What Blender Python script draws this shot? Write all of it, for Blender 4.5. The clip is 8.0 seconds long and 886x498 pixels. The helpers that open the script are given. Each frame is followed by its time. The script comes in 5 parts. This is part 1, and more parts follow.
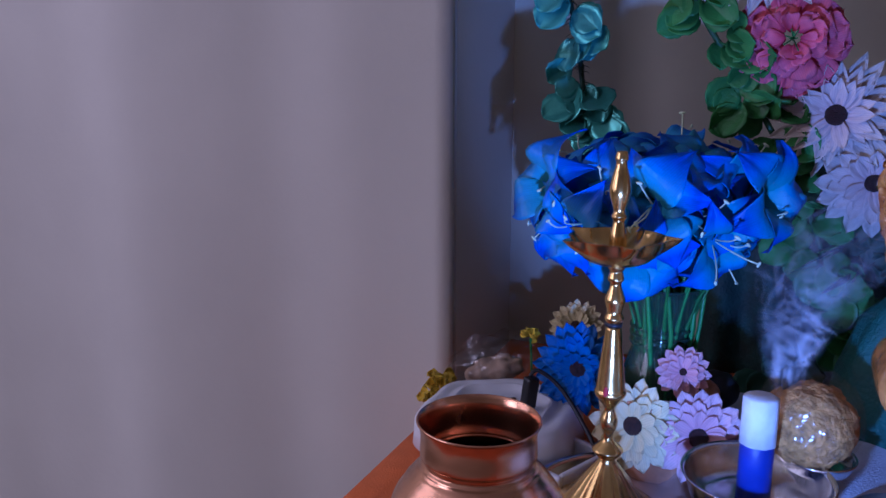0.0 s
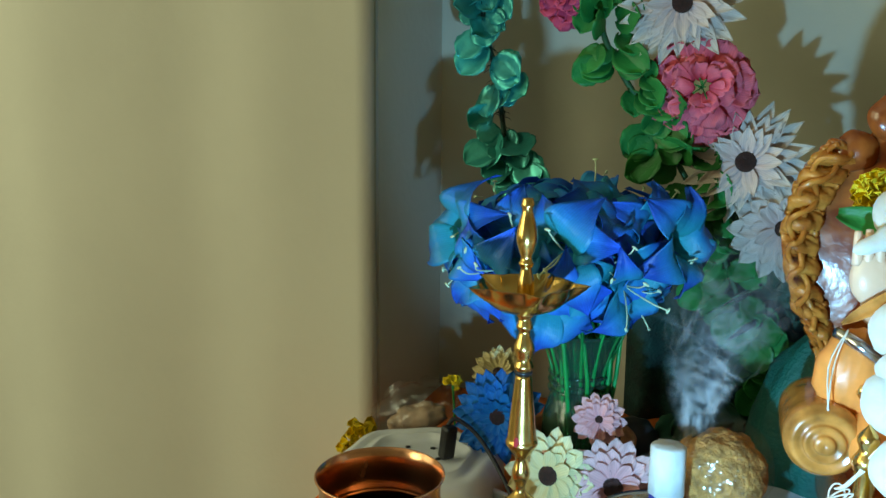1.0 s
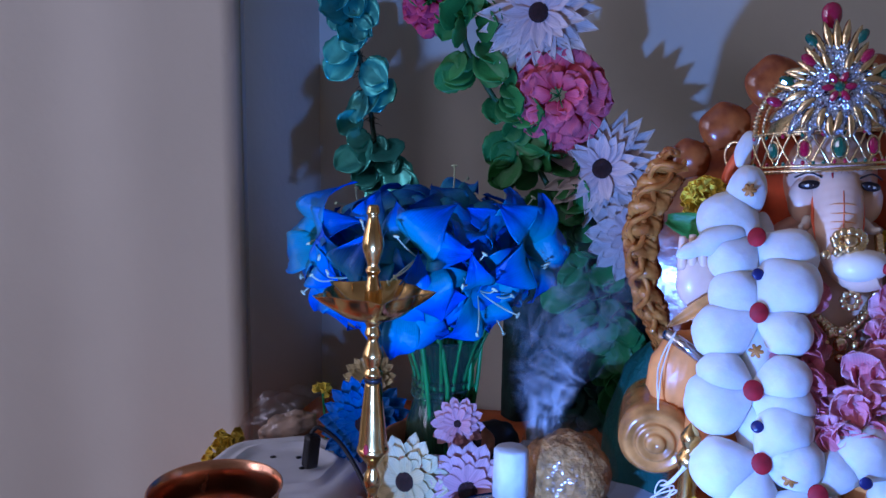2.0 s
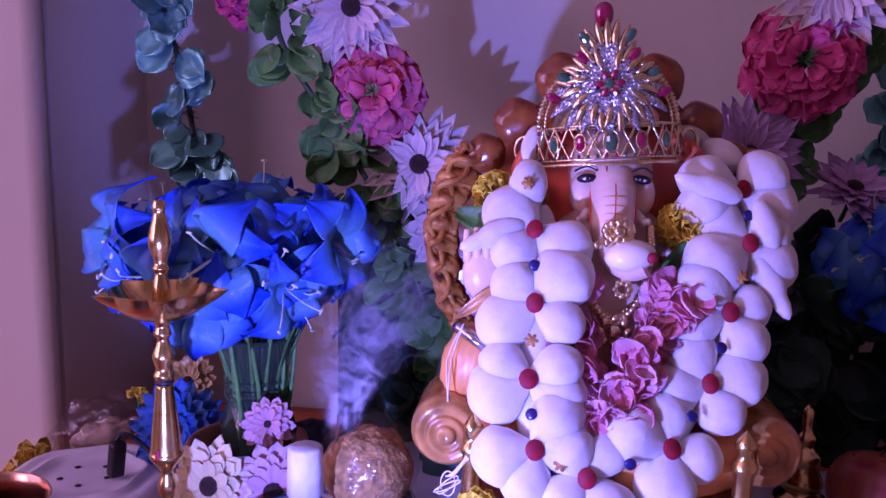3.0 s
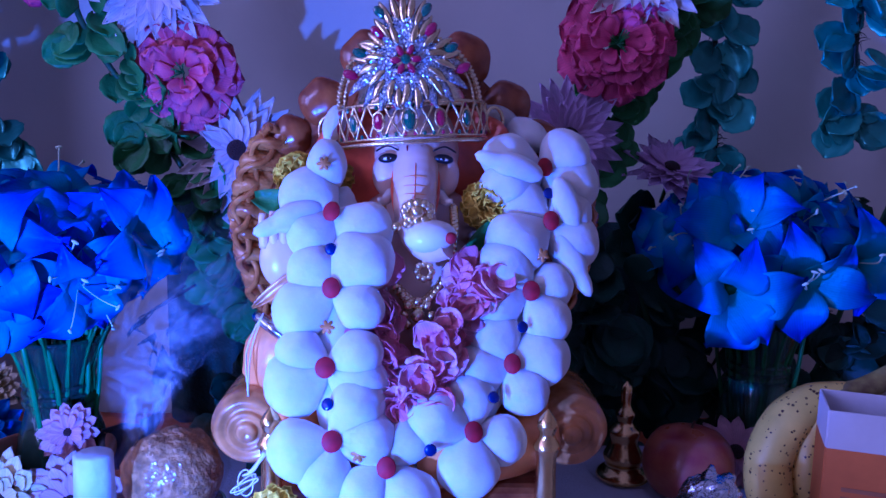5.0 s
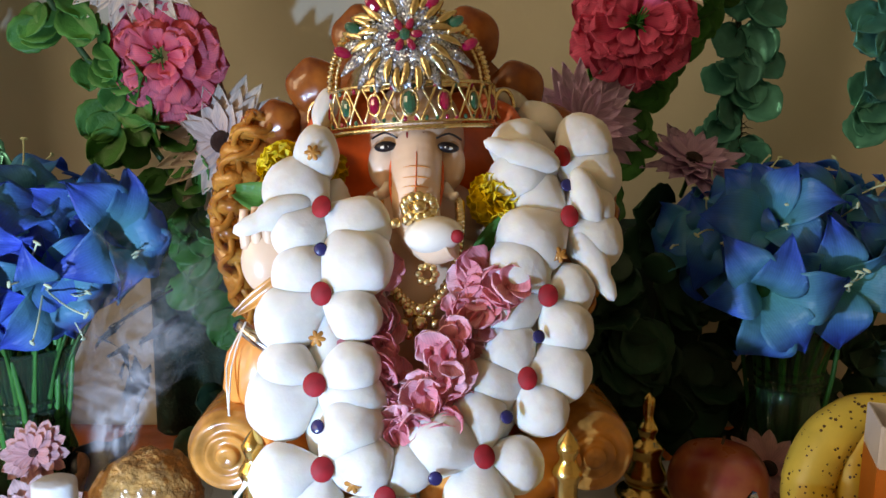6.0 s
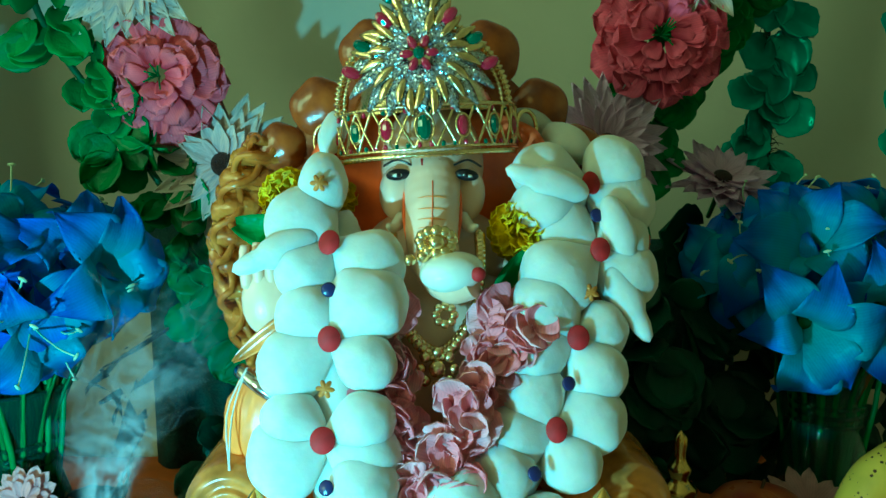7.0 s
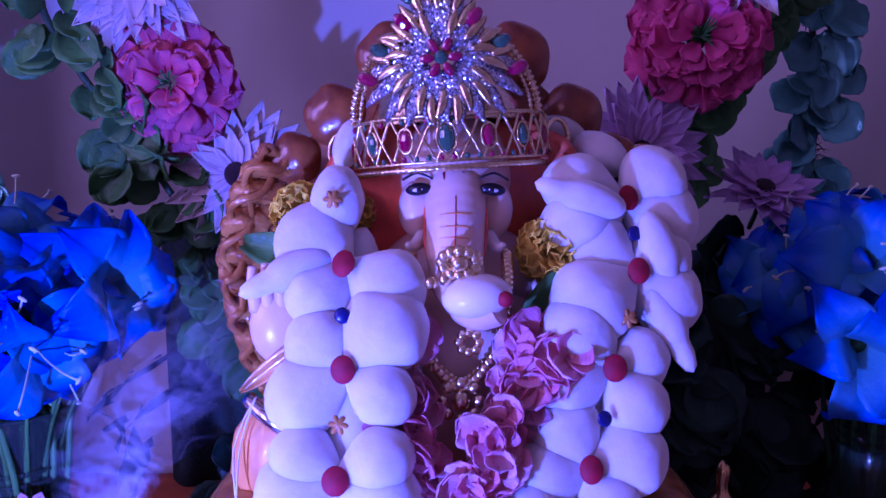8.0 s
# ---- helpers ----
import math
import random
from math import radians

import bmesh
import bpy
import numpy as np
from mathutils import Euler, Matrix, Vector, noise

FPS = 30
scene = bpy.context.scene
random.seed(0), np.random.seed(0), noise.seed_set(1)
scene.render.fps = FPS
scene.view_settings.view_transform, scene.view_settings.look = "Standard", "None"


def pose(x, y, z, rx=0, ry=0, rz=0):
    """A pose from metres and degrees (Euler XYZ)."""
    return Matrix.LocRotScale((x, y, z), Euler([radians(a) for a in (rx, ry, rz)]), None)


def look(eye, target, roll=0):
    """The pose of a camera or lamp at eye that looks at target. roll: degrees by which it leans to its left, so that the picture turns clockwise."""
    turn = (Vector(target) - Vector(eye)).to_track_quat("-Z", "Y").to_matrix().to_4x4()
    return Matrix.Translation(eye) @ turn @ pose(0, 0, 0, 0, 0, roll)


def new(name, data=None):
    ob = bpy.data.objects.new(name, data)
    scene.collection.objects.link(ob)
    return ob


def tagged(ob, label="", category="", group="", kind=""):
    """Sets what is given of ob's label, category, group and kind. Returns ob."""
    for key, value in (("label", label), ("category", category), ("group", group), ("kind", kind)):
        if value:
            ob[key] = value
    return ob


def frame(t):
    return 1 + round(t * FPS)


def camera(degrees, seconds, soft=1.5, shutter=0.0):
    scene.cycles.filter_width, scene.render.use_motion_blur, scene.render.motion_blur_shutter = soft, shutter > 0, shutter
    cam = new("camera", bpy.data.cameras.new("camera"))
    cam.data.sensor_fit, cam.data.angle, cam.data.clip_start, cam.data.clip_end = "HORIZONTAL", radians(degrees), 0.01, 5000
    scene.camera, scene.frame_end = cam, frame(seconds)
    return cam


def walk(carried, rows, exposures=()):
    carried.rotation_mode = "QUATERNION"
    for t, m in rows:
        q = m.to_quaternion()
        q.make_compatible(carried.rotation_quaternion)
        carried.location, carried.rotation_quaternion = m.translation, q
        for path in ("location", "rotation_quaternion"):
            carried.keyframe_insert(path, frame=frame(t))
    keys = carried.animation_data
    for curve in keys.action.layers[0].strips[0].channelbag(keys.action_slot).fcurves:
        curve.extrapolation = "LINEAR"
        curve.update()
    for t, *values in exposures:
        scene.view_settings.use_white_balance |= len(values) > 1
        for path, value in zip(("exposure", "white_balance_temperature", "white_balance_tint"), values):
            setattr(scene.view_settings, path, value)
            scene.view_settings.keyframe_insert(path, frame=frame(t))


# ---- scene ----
cam = camera(58.3, 8.0)
METRES, EYE, TILT, LEAN, TURN = 0.4, 0.37, 0.0, 0.0, 0.0
ROWS = [
    (0.0, 0.0, 0.0, 0.0, 0.03, -12.27, -0.12),
    (0.5, 0.0235, 0.0243, 0.0067, -0.69, -10.08, -0.35),
    (1.0, 0.0983, 0.0271, 0.0084, -3.1, -9.32, -0.54),
    (2.5, 0.3359, 0.0005, 0.0186, -12.15, -8.8, -1.12),
    (3.0, 0.4343, -0.0138, 0.0088, -16.31, -8.85, -1.4),
    (3.5, 0.4907, -0.0234, 0.0002, -19.25, -8.83, -1.68),
    (4.0, 0.5374, -0.0352, 0.0074, -22.03, -8.8, -1.48),
    (4.5, 0.5681, -0.0292, -0.0105, -23.72, -8.86, -1.43),
    (5.0, 0.5967, -0.0184, -0.0196, -24.47, -8.89, -1.08),
    (6.5, 0.6728, 0.1942, -0.0486, -24.39, -9.0, -0.64),
    (7.0, 0.6828, 0.2299, -0.0164, -24.11, -8.49, -0.34),
    (7.5, 0.6976, 0.2719, -0.0117, -23.1, -8.36, -0.21),
    (8.0, 0.7205, 0.3114, -0.0042, -22.33, -8.4, -0.12),
]
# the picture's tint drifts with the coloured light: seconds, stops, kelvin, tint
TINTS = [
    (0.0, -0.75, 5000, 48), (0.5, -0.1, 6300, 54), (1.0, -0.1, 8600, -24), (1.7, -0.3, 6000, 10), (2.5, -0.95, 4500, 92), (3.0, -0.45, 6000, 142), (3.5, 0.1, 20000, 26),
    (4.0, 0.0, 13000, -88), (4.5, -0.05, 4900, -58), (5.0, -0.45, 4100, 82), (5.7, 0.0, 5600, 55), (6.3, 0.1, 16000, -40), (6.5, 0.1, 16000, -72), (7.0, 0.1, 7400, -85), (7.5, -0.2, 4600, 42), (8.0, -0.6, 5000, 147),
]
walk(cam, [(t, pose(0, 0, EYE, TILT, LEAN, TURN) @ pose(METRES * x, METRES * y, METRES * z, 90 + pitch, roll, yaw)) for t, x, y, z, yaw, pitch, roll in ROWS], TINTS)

# ---- world and lights ----
world = bpy.data.worlds.new("world")
scene.world = world
world.use_nodes = True
world.node_tree.nodes["Background"].inputs[0].default_value = (0.55, 0.62, 0.75, 1)
world.node_tree.nodes["Background"].inputs[1].default_value = 0.12

TH = -23.07          # the altar's turn, degrees
ALTAR = pose(0, 0, 0, 0, 0, TH)


def lamp_object(name, kind, energy, colour, m, size=0.1, size_y=0.0, spot=60, blend=0.4):
    data = bpy.data.lights.new(name, kind)
    data.energy, data.color = energy, colour
    if kind == "AREA":
        data.shape, data.size, data.size_y = "RECTANGLE", size, size_y or size
    else:
        data.shadow_soft_size = size
    if kind == "SPOT":
        data.spot_size, data.spot_blend = radians(spot), blend
    ob = new(name, data)
    ob.matrix_world = m
    return ob


lamp_object("window_light", "AREA", 9, (1.0, 0.94, 0.87), look(ALTAR @ Vector((-2.16, 0.02, 0.92)), ALTAR @ Vector((-0.5, 0.35, 0.75))), 0.9, 1.35)
# Added second lamp in the unseen opening; it fills the altar's right side.
lamp_object("added_fill_light", "AREA", 27, (1.0, 0.94, 0.87), look(ALTAR @ Vector((-2.16, -1.30, 0.92)), ALTAR @ Vector((0.3, 0.7, 0.4))), 0.9, 1.35)
lamp_object("led_light", "SPOT", 18, (0.22, 0.46, 1.0), look(ALTAR @ Vector((-0.03, 0.27, 0.14)), ALTAR @ Vector((0.26, 1.27, 0.45))), 0.008, 0, 90, 0.38)


# ---- materials ----
def mat(name, colour, rough=0.5, metal=0.0, var=0.15, scale=30.0, bump=0.1, bscale=120.0, second=None, trans=0.0, sss=0.0, coat=0.0, spec=0.5, ior=1.45, alpha=1.0, rand=0.0, radius=0.01):
    m = bpy.data.materials.new(name)
    m.use_nodes = True
    nt = m.node_tree
    b = nt.nodes["Principled BSDF"]
    co = nt.nodes.new("ShaderNodeTexCoord")
    n1 = nt.nodes.new("ShaderNodeTexNoise")
    n1.inputs["Scale"].default_value, n1.inputs["Detail"].default_value = scale, 5
    nt.links.new(co.outputs["Object"], n1.inputs["Vector"])
    ramp = nt.nodes.new("ShaderNodeValToRGB")
    c2 = second or [c * (1 - var * 1.6) for c in colour]
    c1 = colour if second else [min(1, c * (1 + var)) for c in colour]
    ramp.color_ramp.elements[0].color, ramp.color_ramp.elements[0].position = (*c2, 1), 0.33
    ramp.color_ramp.elements[1].color, ramp.color_ramp.elements[1].position = (*c1, 1), 0.66
    nt.links.new(n1.outputs["Fac"], ramp.inputs["Fac"])
    out = ramp.outputs["Color"]
    if rand:
        info = nt.nodes.new("ShaderNodeObjectInfo")
        hsv = nt.nodes.new("ShaderNodeHueSaturation")
        mr = nt.nodes.new("ShaderNodeMapRange")
        mr.inputs["To Min"].default_value, mr.inputs["To Max"].default_value = 1 - rand, 1 + rand
        nt.links.new(info.outputs["Random"], mr.inputs["Value"])
        nt.links.new(mr.outputs[0], hsv.inputs["Value"])
        nt.links.new(out, hsv.inputs["Color"])
        out = hsv.outputs["Color"]
    nt.links.new(out, b.inputs["Base Color"])
    b.inputs["Roughness"].default_value, b.inputs["Metallic"].default_value = rough, metal
    b.inputs["IOR"].default_value, b.inputs["Alpha"].default_value = ior, alpha
    b.inputs["Transmission Weight"].default_value = trans
    b.inputs["Coat Weight"].default_value = coat
    b.inputs["Specular IOR Level"].default_value = spec
    if sss:
        b.inputs["Subsurface Weight"].default_value = sss
        b.inputs["Subsurface Radius"].default_value = (1, 0.7, 0.5)
        b.inputs["Subsurface Scale"].default_value = radius
    n2 = nt.nodes.new("ShaderNodeTexNoise")
    n2.inputs["Scale"].default_value, n2.inputs["Detail"].default_value = bscale, 4
    nt.links.new(co.outputs["Object"], n2.inputs["Vector"])
    if bump:
        bp = nt.nodes.new("ShaderNodeBump")
        bp.inputs["Strength"].default_value, bp.inputs["Distance"].default_value = bump, 0.004
        nt.links.new(n2.outputs["Fac"], bp.inputs["Height"])
        nt.links.new(bp.outputs[0], b.inputs["Normal"])
    mr2 = nt.nodes.new("ShaderNodeMapRange")
    mr2.inputs["To Min"].default_value, mr2.inputs["To Max"].default_value = max(0.02, rough - 0.08), min(1, rough + 0.08)
    nt.links.new(n1.outputs["Fac"], mr2.inputs["Value"])
    nt.links.new(mr2.outputs[0], b.inputs["Roughness"])
    return m


def radial_mat(name, inner, outer, r0, r1, rough=0.6, veins=40.0, rand=0.1, axis_x=True, trans_light=0.35):
    """Petal colour that goes from its root to its tip along local x, with fine veins and some light let through."""
    m = mat(name, outer, rough, 0, 0.12, 60, 0.25, 220, rand=rand)
    nt = m.node_tree
    b = nt.nodes["Principled BSDF"]
    src = b.inputs["Base Color"].links[0].from_socket
    co = nt.nodes.new("ShaderNodeTexCoord")
    sep = nt.nodes.new("ShaderNodeSeparateXYZ")
    nt.links.new(co.outputs["Object"], sep.inputs[0])
    mr = nt.nodes.new("ShaderNodeMapRange")
    mr.inputs["From Min"].default_value, mr.inputs["From Max"].default_value = r0, r1
    nt.links.new(sep.outputs[0], mr.inputs["Value"])
    mix = nt.nodes.new("ShaderNodeMix")
    mix.data_type = "RGBA"
    mix.inputs["A"].default_value = (*inner, 1)
    nt.links.new(mr.outputs[0], mix.inputs["Factor"])
    nt.links.new(src, mix.inputs["B"])
    wave = nt.nodes.new("ShaderNodeTexWave")
    wave.bands_direction = "Y"
    wave.inputs["Scale"].default_value, wave.inputs["Distortion"].default_value = veins, 1.5
    nt.links.new(co.outputs["Object"], wave.inputs["Vector"])
    mr3 = nt.nodes.new("ShaderNodeMapRange")
    mr3.inputs["To Min"].default_value, mr3.inputs["To Max"].default_value = 0.93, 1.03
    nt.links.new(wave.outputs["Fac"], mr3.inputs["Value"])
    hsv = nt.nodes.new("ShaderNodeHueSaturation")
    nt.links.new(mix.outputs["Result"], hsv.inputs["Color"])
    nt.links.new(mr3.outputs[0], hsv.inputs["Value"])
    nt.links.new(hsv.outputs["Color"], b.inputs["Base Color"])
    tr = nt.nodes.new("ShaderNodeBsdfTranslucent")
    nt.links.new(hsv.outputs["Color"], tr.inputs["Color"])
    add = nt.nodes.new("ShaderNodeMixShader")
    add.inputs[0].default_value = trans_light
    nt.links.new(b.outputs[0], add.inputs[1])
    nt.links.new(tr.outputs[0], add.inputs[2])
    nt.links.new(add.outputs[0], nt.nodes["Material Output"].inputs["Surface"])
    return m


M_WALL = mat("painted_plaster", (0.60, 0.58, 0.50), 0.75, var=0.04, scale=3, bump=0.12, bscale=90)
M_BACKWALL = mat("cream_plaster", (0.60, 0.58, 0.46), 0.7, var=0.06, scale=4, bump=0.12, bscale=90)
M_FLOOR = mat("floor_tile", (0.5, 0.45, 0.4), 0.35, var=0.1, scale=6)
M_CEIL = mat("ceiling_paint", (0.75, 0.74, 0.72), 0.8, var=0.03, scale=4)
M_ORANGE = mat("orange_cloth", (0.72, 0.16, 0.03), 0.75, var=0.15, scale=14, bump=0.4, bscale=500)
M_PALE = mat("pale_cloth", (0.55, 0.57, 0.6), 0.8, var=0.1, scale=14, bump=0.4, bscale=400)
M_BRASS = mat("brass", (0.80, 0.52, 0.18), 0.22, 1.0, var=0.15, scale=45, bump=0.05, bscale=90)
M_COPPER = mat("copper", (0.72, 0.36, 0.20), 0.24, 1.0, var=0.12, scale=30, bump=0.06, bscale=70)
M_STEEL = mat("steel", (0.66, 0.66, 0.68), 0.16, 1.0, var=0.08, scale=30, bump=0.04, bscale=60)
M_GOLD = mat("gold_plating", (0.92, 0.70, 0.38), 0.2, 1.0, var=0.15, scale=200, bump=0.1, bscale=500)
M_BLACK = mat("black_rubber", (0.012, 0.012, 0.014), 0.45, var=0.2)
M_WHITEPL = mat("white_plastic", (0.72, 0.73, 0.75), 0.35, var=0.05, scale=30, bump=0.05)
M_GLASS = mat("green_glass", (0.28, 0.60, 0.42), 0.06, var=0.03, trans=0.95, bump=0.05, bscale=40, ior=1.45)
M_STEM = mat("green_stem", (0.018, 0.20, 0.045), 0.4, var=0.2, scale=60, rand=0.3)
M_LEAF = radial_mat("ivy_leaf", (0.03, 0.16, 0.03), (0.05, 0.27, 0.06), 0, 0.03, 0.45, 160, 0.3, True, 0.25)
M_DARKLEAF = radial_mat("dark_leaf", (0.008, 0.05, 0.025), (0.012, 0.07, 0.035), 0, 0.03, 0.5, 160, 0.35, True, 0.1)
M_FOIL = mat("green_foil", (0.06, 0.34, 0.28), 0.3, 0.45, var=0.2, scale=40, bump=0.2, bscale=80, rand=0.35)
M_TINSEL = mat("dark_tinsel", (0.01, 0.035, 0.02), 0.35, 0.3, var=0.3, scale=80)
M_TWINE = mat("green_wire", (0.02, 0.09, 0.03), 0.6, var=0.2)
M_LILY = radial_mat("blue_lily_petal", (0.07, 0.52, 0.52), (0.012, 0.135, 0.70), 0.006, 0.046, 0.42, 150, 0.28, True, 0.35)
M_STAMEN = mat("pale_stamen", (0.55, 0.68, 0.45), 0.5, var=0.1)
M_CREAM = radial_mat("cream_petal", (0.80, 0.62, 0.58), (0.78, 0.70, 0.60), 0.005, 0.05, 0.6, 160, 0.1)
M_LILAC = radial_mat("lilac_petal", (0.80, 0.52, 0.72), (0.78, 0.60, 0.80), 0.005, 0.05, 0.6, 160, 0.1)
M_PINKG = radial_mat("pale_pink_petal", (0.78, 0.40, 0.42), (0.80, 0.55, 0.52), 0.005, 0.04, 0.6, 160, 0.1)
M_PALEY = radial_mat("pale_yellow_petal", (0.75, 0.62, 0.30), (0.80, 0.72, 0.45), 0.005, 0.04, 0.6, 160, 0.1)
M_BLUEG = radial_mat("sky_blue_petal", (0.01, 0.16, 0.40), (0.015, 0.20, 0.62), 0.005, 0.04, 0.5, 160, 0.2)
M_PEONY = radial_mat("pink_peony_petal", (0.78, 0.06, 0.12), (0.95, 0.24, 0.32), 0.0, 0.036, 0.6, 130, 0.2)
M_PEONYR = radial_mat("crimson_peony_petal", (0.55, 0.02, 0.10), (0.90, 0.16, 0.32), 0.0, 0.036, 0.6, 130, 0.2)
M_DISC = mat("dark_flower_centre", (0.03, 0.008, 0.006), 0.5, var=0.4, scale=300, bump=0.8, bscale=900)
M_COTTON = mat("cotton", (0.66, 0.63, 0.57), 0.9, var=0.05, scale=60, bump=0.13, bscale=170, sss=0.75, radius=0.009, spec=0.05)
M_COTTON.node_tree.nodes["Principled BSDF"].inputs["Sheen Weight"].default_value = 0.5
M_RED = mat("red_velvet", (0.34, 0.008, 0.014), 0.7, var=0.2, scale=100)
M_NAVY = mat("dark_bead", (0.02, 0.02, 0.09), 0.25, var=0.2)
M_SKIN = mat("peach_glazed_clay", (0.82, 0.55, 0.38), 0.32, var=0.08, scale=25, bump=0.03, coat=0.3, sss=0.1, radius=0.004)
M_REDCLAY = mat("red_orange_paint", (0.84, 0.14, 0.04), 0.35, var=0.15, scale=40, coat=0.3)
M_ORCLAY = mat("orange_paint", (0.85, 0.30, 0.07), 0.35, var=0.15, scale=40, coat=0.3)
M_AMBER = mat("amber_glaze", (0.36, 0.10, 0.02), 0.2, var=0.35, scale=60, bump=0.12, bscale=80, coat=0.3, second=(0.16, 0.03, 0.008))
M_GOLDGLAZE = mat("golden_glaze", (0.50, 0.20, 0.045), 0.2, 0.0, var=0.3, scale=50, bump=0.2, bscale=60, coat=0.5)
M_HONEY = mat("honey_glaze", (0.80, 0.33, 0.06), 0.12, 0.0, var=0.3, scale=60, bump=0.7, bscale=90, coat=0.8, second=(0.48, 0.13, 0.02), trans=0.35, ior=1.5)
M_PINKFL = radial_mat("pink_floret", (0.88, 0.32, 0.38), (0.94, 0.60, 0.64), 0, 0.015, 0.6, 200, 0.3)
M_MARI = mat("marigold", (0.85, 0.55, 0.03), 0.6, var=0.3, scale=150, bump=0.3, rand=0.2)
M_ORMARI = mat("orange_marigold", (0.85, 0.20, 0.02), 0.6, var=0.3, scale=150, bump=0.3, rand=0.2)
M_RUBY = mat("ruby_glass", (0.30, 0.002, 0.035), 0.06, var=0.1, coat=1.0, spec=1.0)
M_EMER = mat("emerald_glass", (0.002, 0.085, 0.045), 0.06, var=0.1, coat=1.0, spec=1.0)
M_GLITTER = mat("silver_glitter", (0.60, 0.66, 0.72), 0.22, 0.9, var=0.2, scale=900, bump=0.5, bscale=1400)


def sparkle(m, scale, amount):
    """Tilts every small flake of a surface its own way."""
    nt = m.node_tree
    b = nt.nodes["Principled BSDF"]
    co, vor, geo = nt.nodes.new("ShaderNodeTexCoord"), nt.nodes.new("ShaderNodeTexVoronoi"), nt.nodes.new("ShaderNodeNewGeometry")
    vor.inputs["Scale"].default_value = scale
    nt.links.new(co.outputs["Object"], vor.inputs["Vector"])
    mid, mul, add, nrm = [nt.nodes.new("ShaderNodeVectorMath") for _ in range(4)]
    mid.operation, mul.operation, add.operation, nrm.operation = "SUBTRACT", "SCALE", "ADD", "NORMALIZE"
    nt.links.new(vor.outputs["Color"], mid.inputs[0])
    mid.inputs[1].default_value = (0.5, 0.5, 0.5)
    nt.links.new(mid.outputs[0], mul.inputs[0])
    mul.inputs["Scale"].default_value = amount
    nt.links.new(geo.outputs["Normal"], add.inputs[0])
    nt.links.new(mul.outputs[0], add.inputs[1])
    nt.links.new(add.outputs[0], nrm.inputs[0])
    nt.links.new(nrm.outputs[0], b.inputs["Normal"])


sparkle(M_GLITTER, 1100, 1.5)
M_BANANA = mat("banana_peel", (0.72, 0.50, 0.08), 0.45, var=0.15, scale=25, bump=0.08, bscale=60)
M_APPLE = mat("apple_skin", (0.30, 0.03, 0.03), 0.3, var=0.35, scale=45, bump=0.03, second=(0.45, 0.13, 0.05), coat=0.3)
M_LADDU = mat("grainy_sweet", (0.46, 0.22, 0.06), 0.7, var=0.28, scale=150, bump=0.9, bscale=240)
M_FILM = bpy.data.materials.new("clear_film")


def film_nodes(m):
    """Thin crinkled plastic: nearly clear, with sharp glints."""
    m.use_nodes = True
    nt = m.node_tree
    nt.nodes.remove(nt.nodes["Principled BSDF"])
    clear, gloss, mix = nt.nodes.new("ShaderNodeBsdfTransparent"), nt.nodes.new("ShaderNodeBsdfGlossy"), nt.nodes.new("ShaderNodeMixShader")
    clear.inputs["Color"].default_value = (0.97, 0.96, 0.94, 1)
    gloss.inputs["Roughness"].default_value = 0.16
    co, noi, bp = nt.nodes.new("ShaderNodeTexCoord"), nt.nodes.new("ShaderNodeTexNoise"), nt.nodes.new("ShaderNodeBump")
    noi.inputs["Scale"].default_value, noi.inputs["Detail"].default_value = 45, 3
    bp.inputs["Strength"].default_value, bp.inputs["Distance"].default_value = 1.0, 0.01
    nt.links.new(co.outputs["Object"], noi.inputs["Vector"])
    nt.links.new(noi.outputs["Fac"], bp.inputs["Height"])
    nt.links.new(bp.outputs[0], gloss.inputs["Normal"])
    mix.inputs[0].default_value = 0.075
    nt.links.new(clear.outputs[0], mix.inputs[1])
    nt.links.new(gloss.outputs[0], mix.inputs[2])
    nt.links.new(mix.outputs[0], nt.nodes["Material Output"].inputs["Surface"])


film_nodes(M_FILM)
M_BROWNBAG = mat("brown_bag_content", (0.36, 0.25, 0.17), 0.6, var=0.3, scale=60, bump=0.5, bscale=90)
M_TERRA = mat("terracotta", (0.42, 0.17, 0.08), 0.6, var=0.2, scale=40, bump=0.2)
M_TEAL = mat("teal_net_cloth", (0.006, 0.08, 0.06), 0.6, var=0.2, scale=30, bump=0.5, bscale=300)
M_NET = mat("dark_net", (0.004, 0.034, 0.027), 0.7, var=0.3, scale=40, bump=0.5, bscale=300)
M_THREAD = mat("white_thread", (0.75, 0.68, 0.58), 0.8, var=0.1)
M_KOHL = mat("dark_eye_paint", (0.01, 0.008, 0.01), 0.3, var=0.1)
M_WHITECLAY = mat("ivory_paint", (0.82, 0.76, 0.66), 0.3, var=0.05, coat=0.3)
M_WAX = mat("white_paper", (0.55, 0.55, 0.53), 0.7, var=0.06, scale=80, bump=0.2)
M_INDIGO = mat("indigo_wrap", (0.02, 0.03, 0.22), 0.5, var=0.15)
M_WOOD = mat("dark_wood", (0.12, 0.06, 0.03), 0.5, var=0.3, scale=20)


# ---- building helpers ----
def mesh_of(name, verts, faces, smooth=True):
    me = bpy.data.meshes.new(name)
    me.from_pydata([tuple(v) for v in verts], [], faces)
    me.polygons.foreach_set("use_smooth", [smooth] * len(me.polygons))
    me.update()
    return me


def thing(name, m, label, category, group="", kind=""):
    ob = new(name)
    ob.empty_display_size = 0.02
    ob.matrix_world = m
    return tagged(ob, label, category, group, kind)


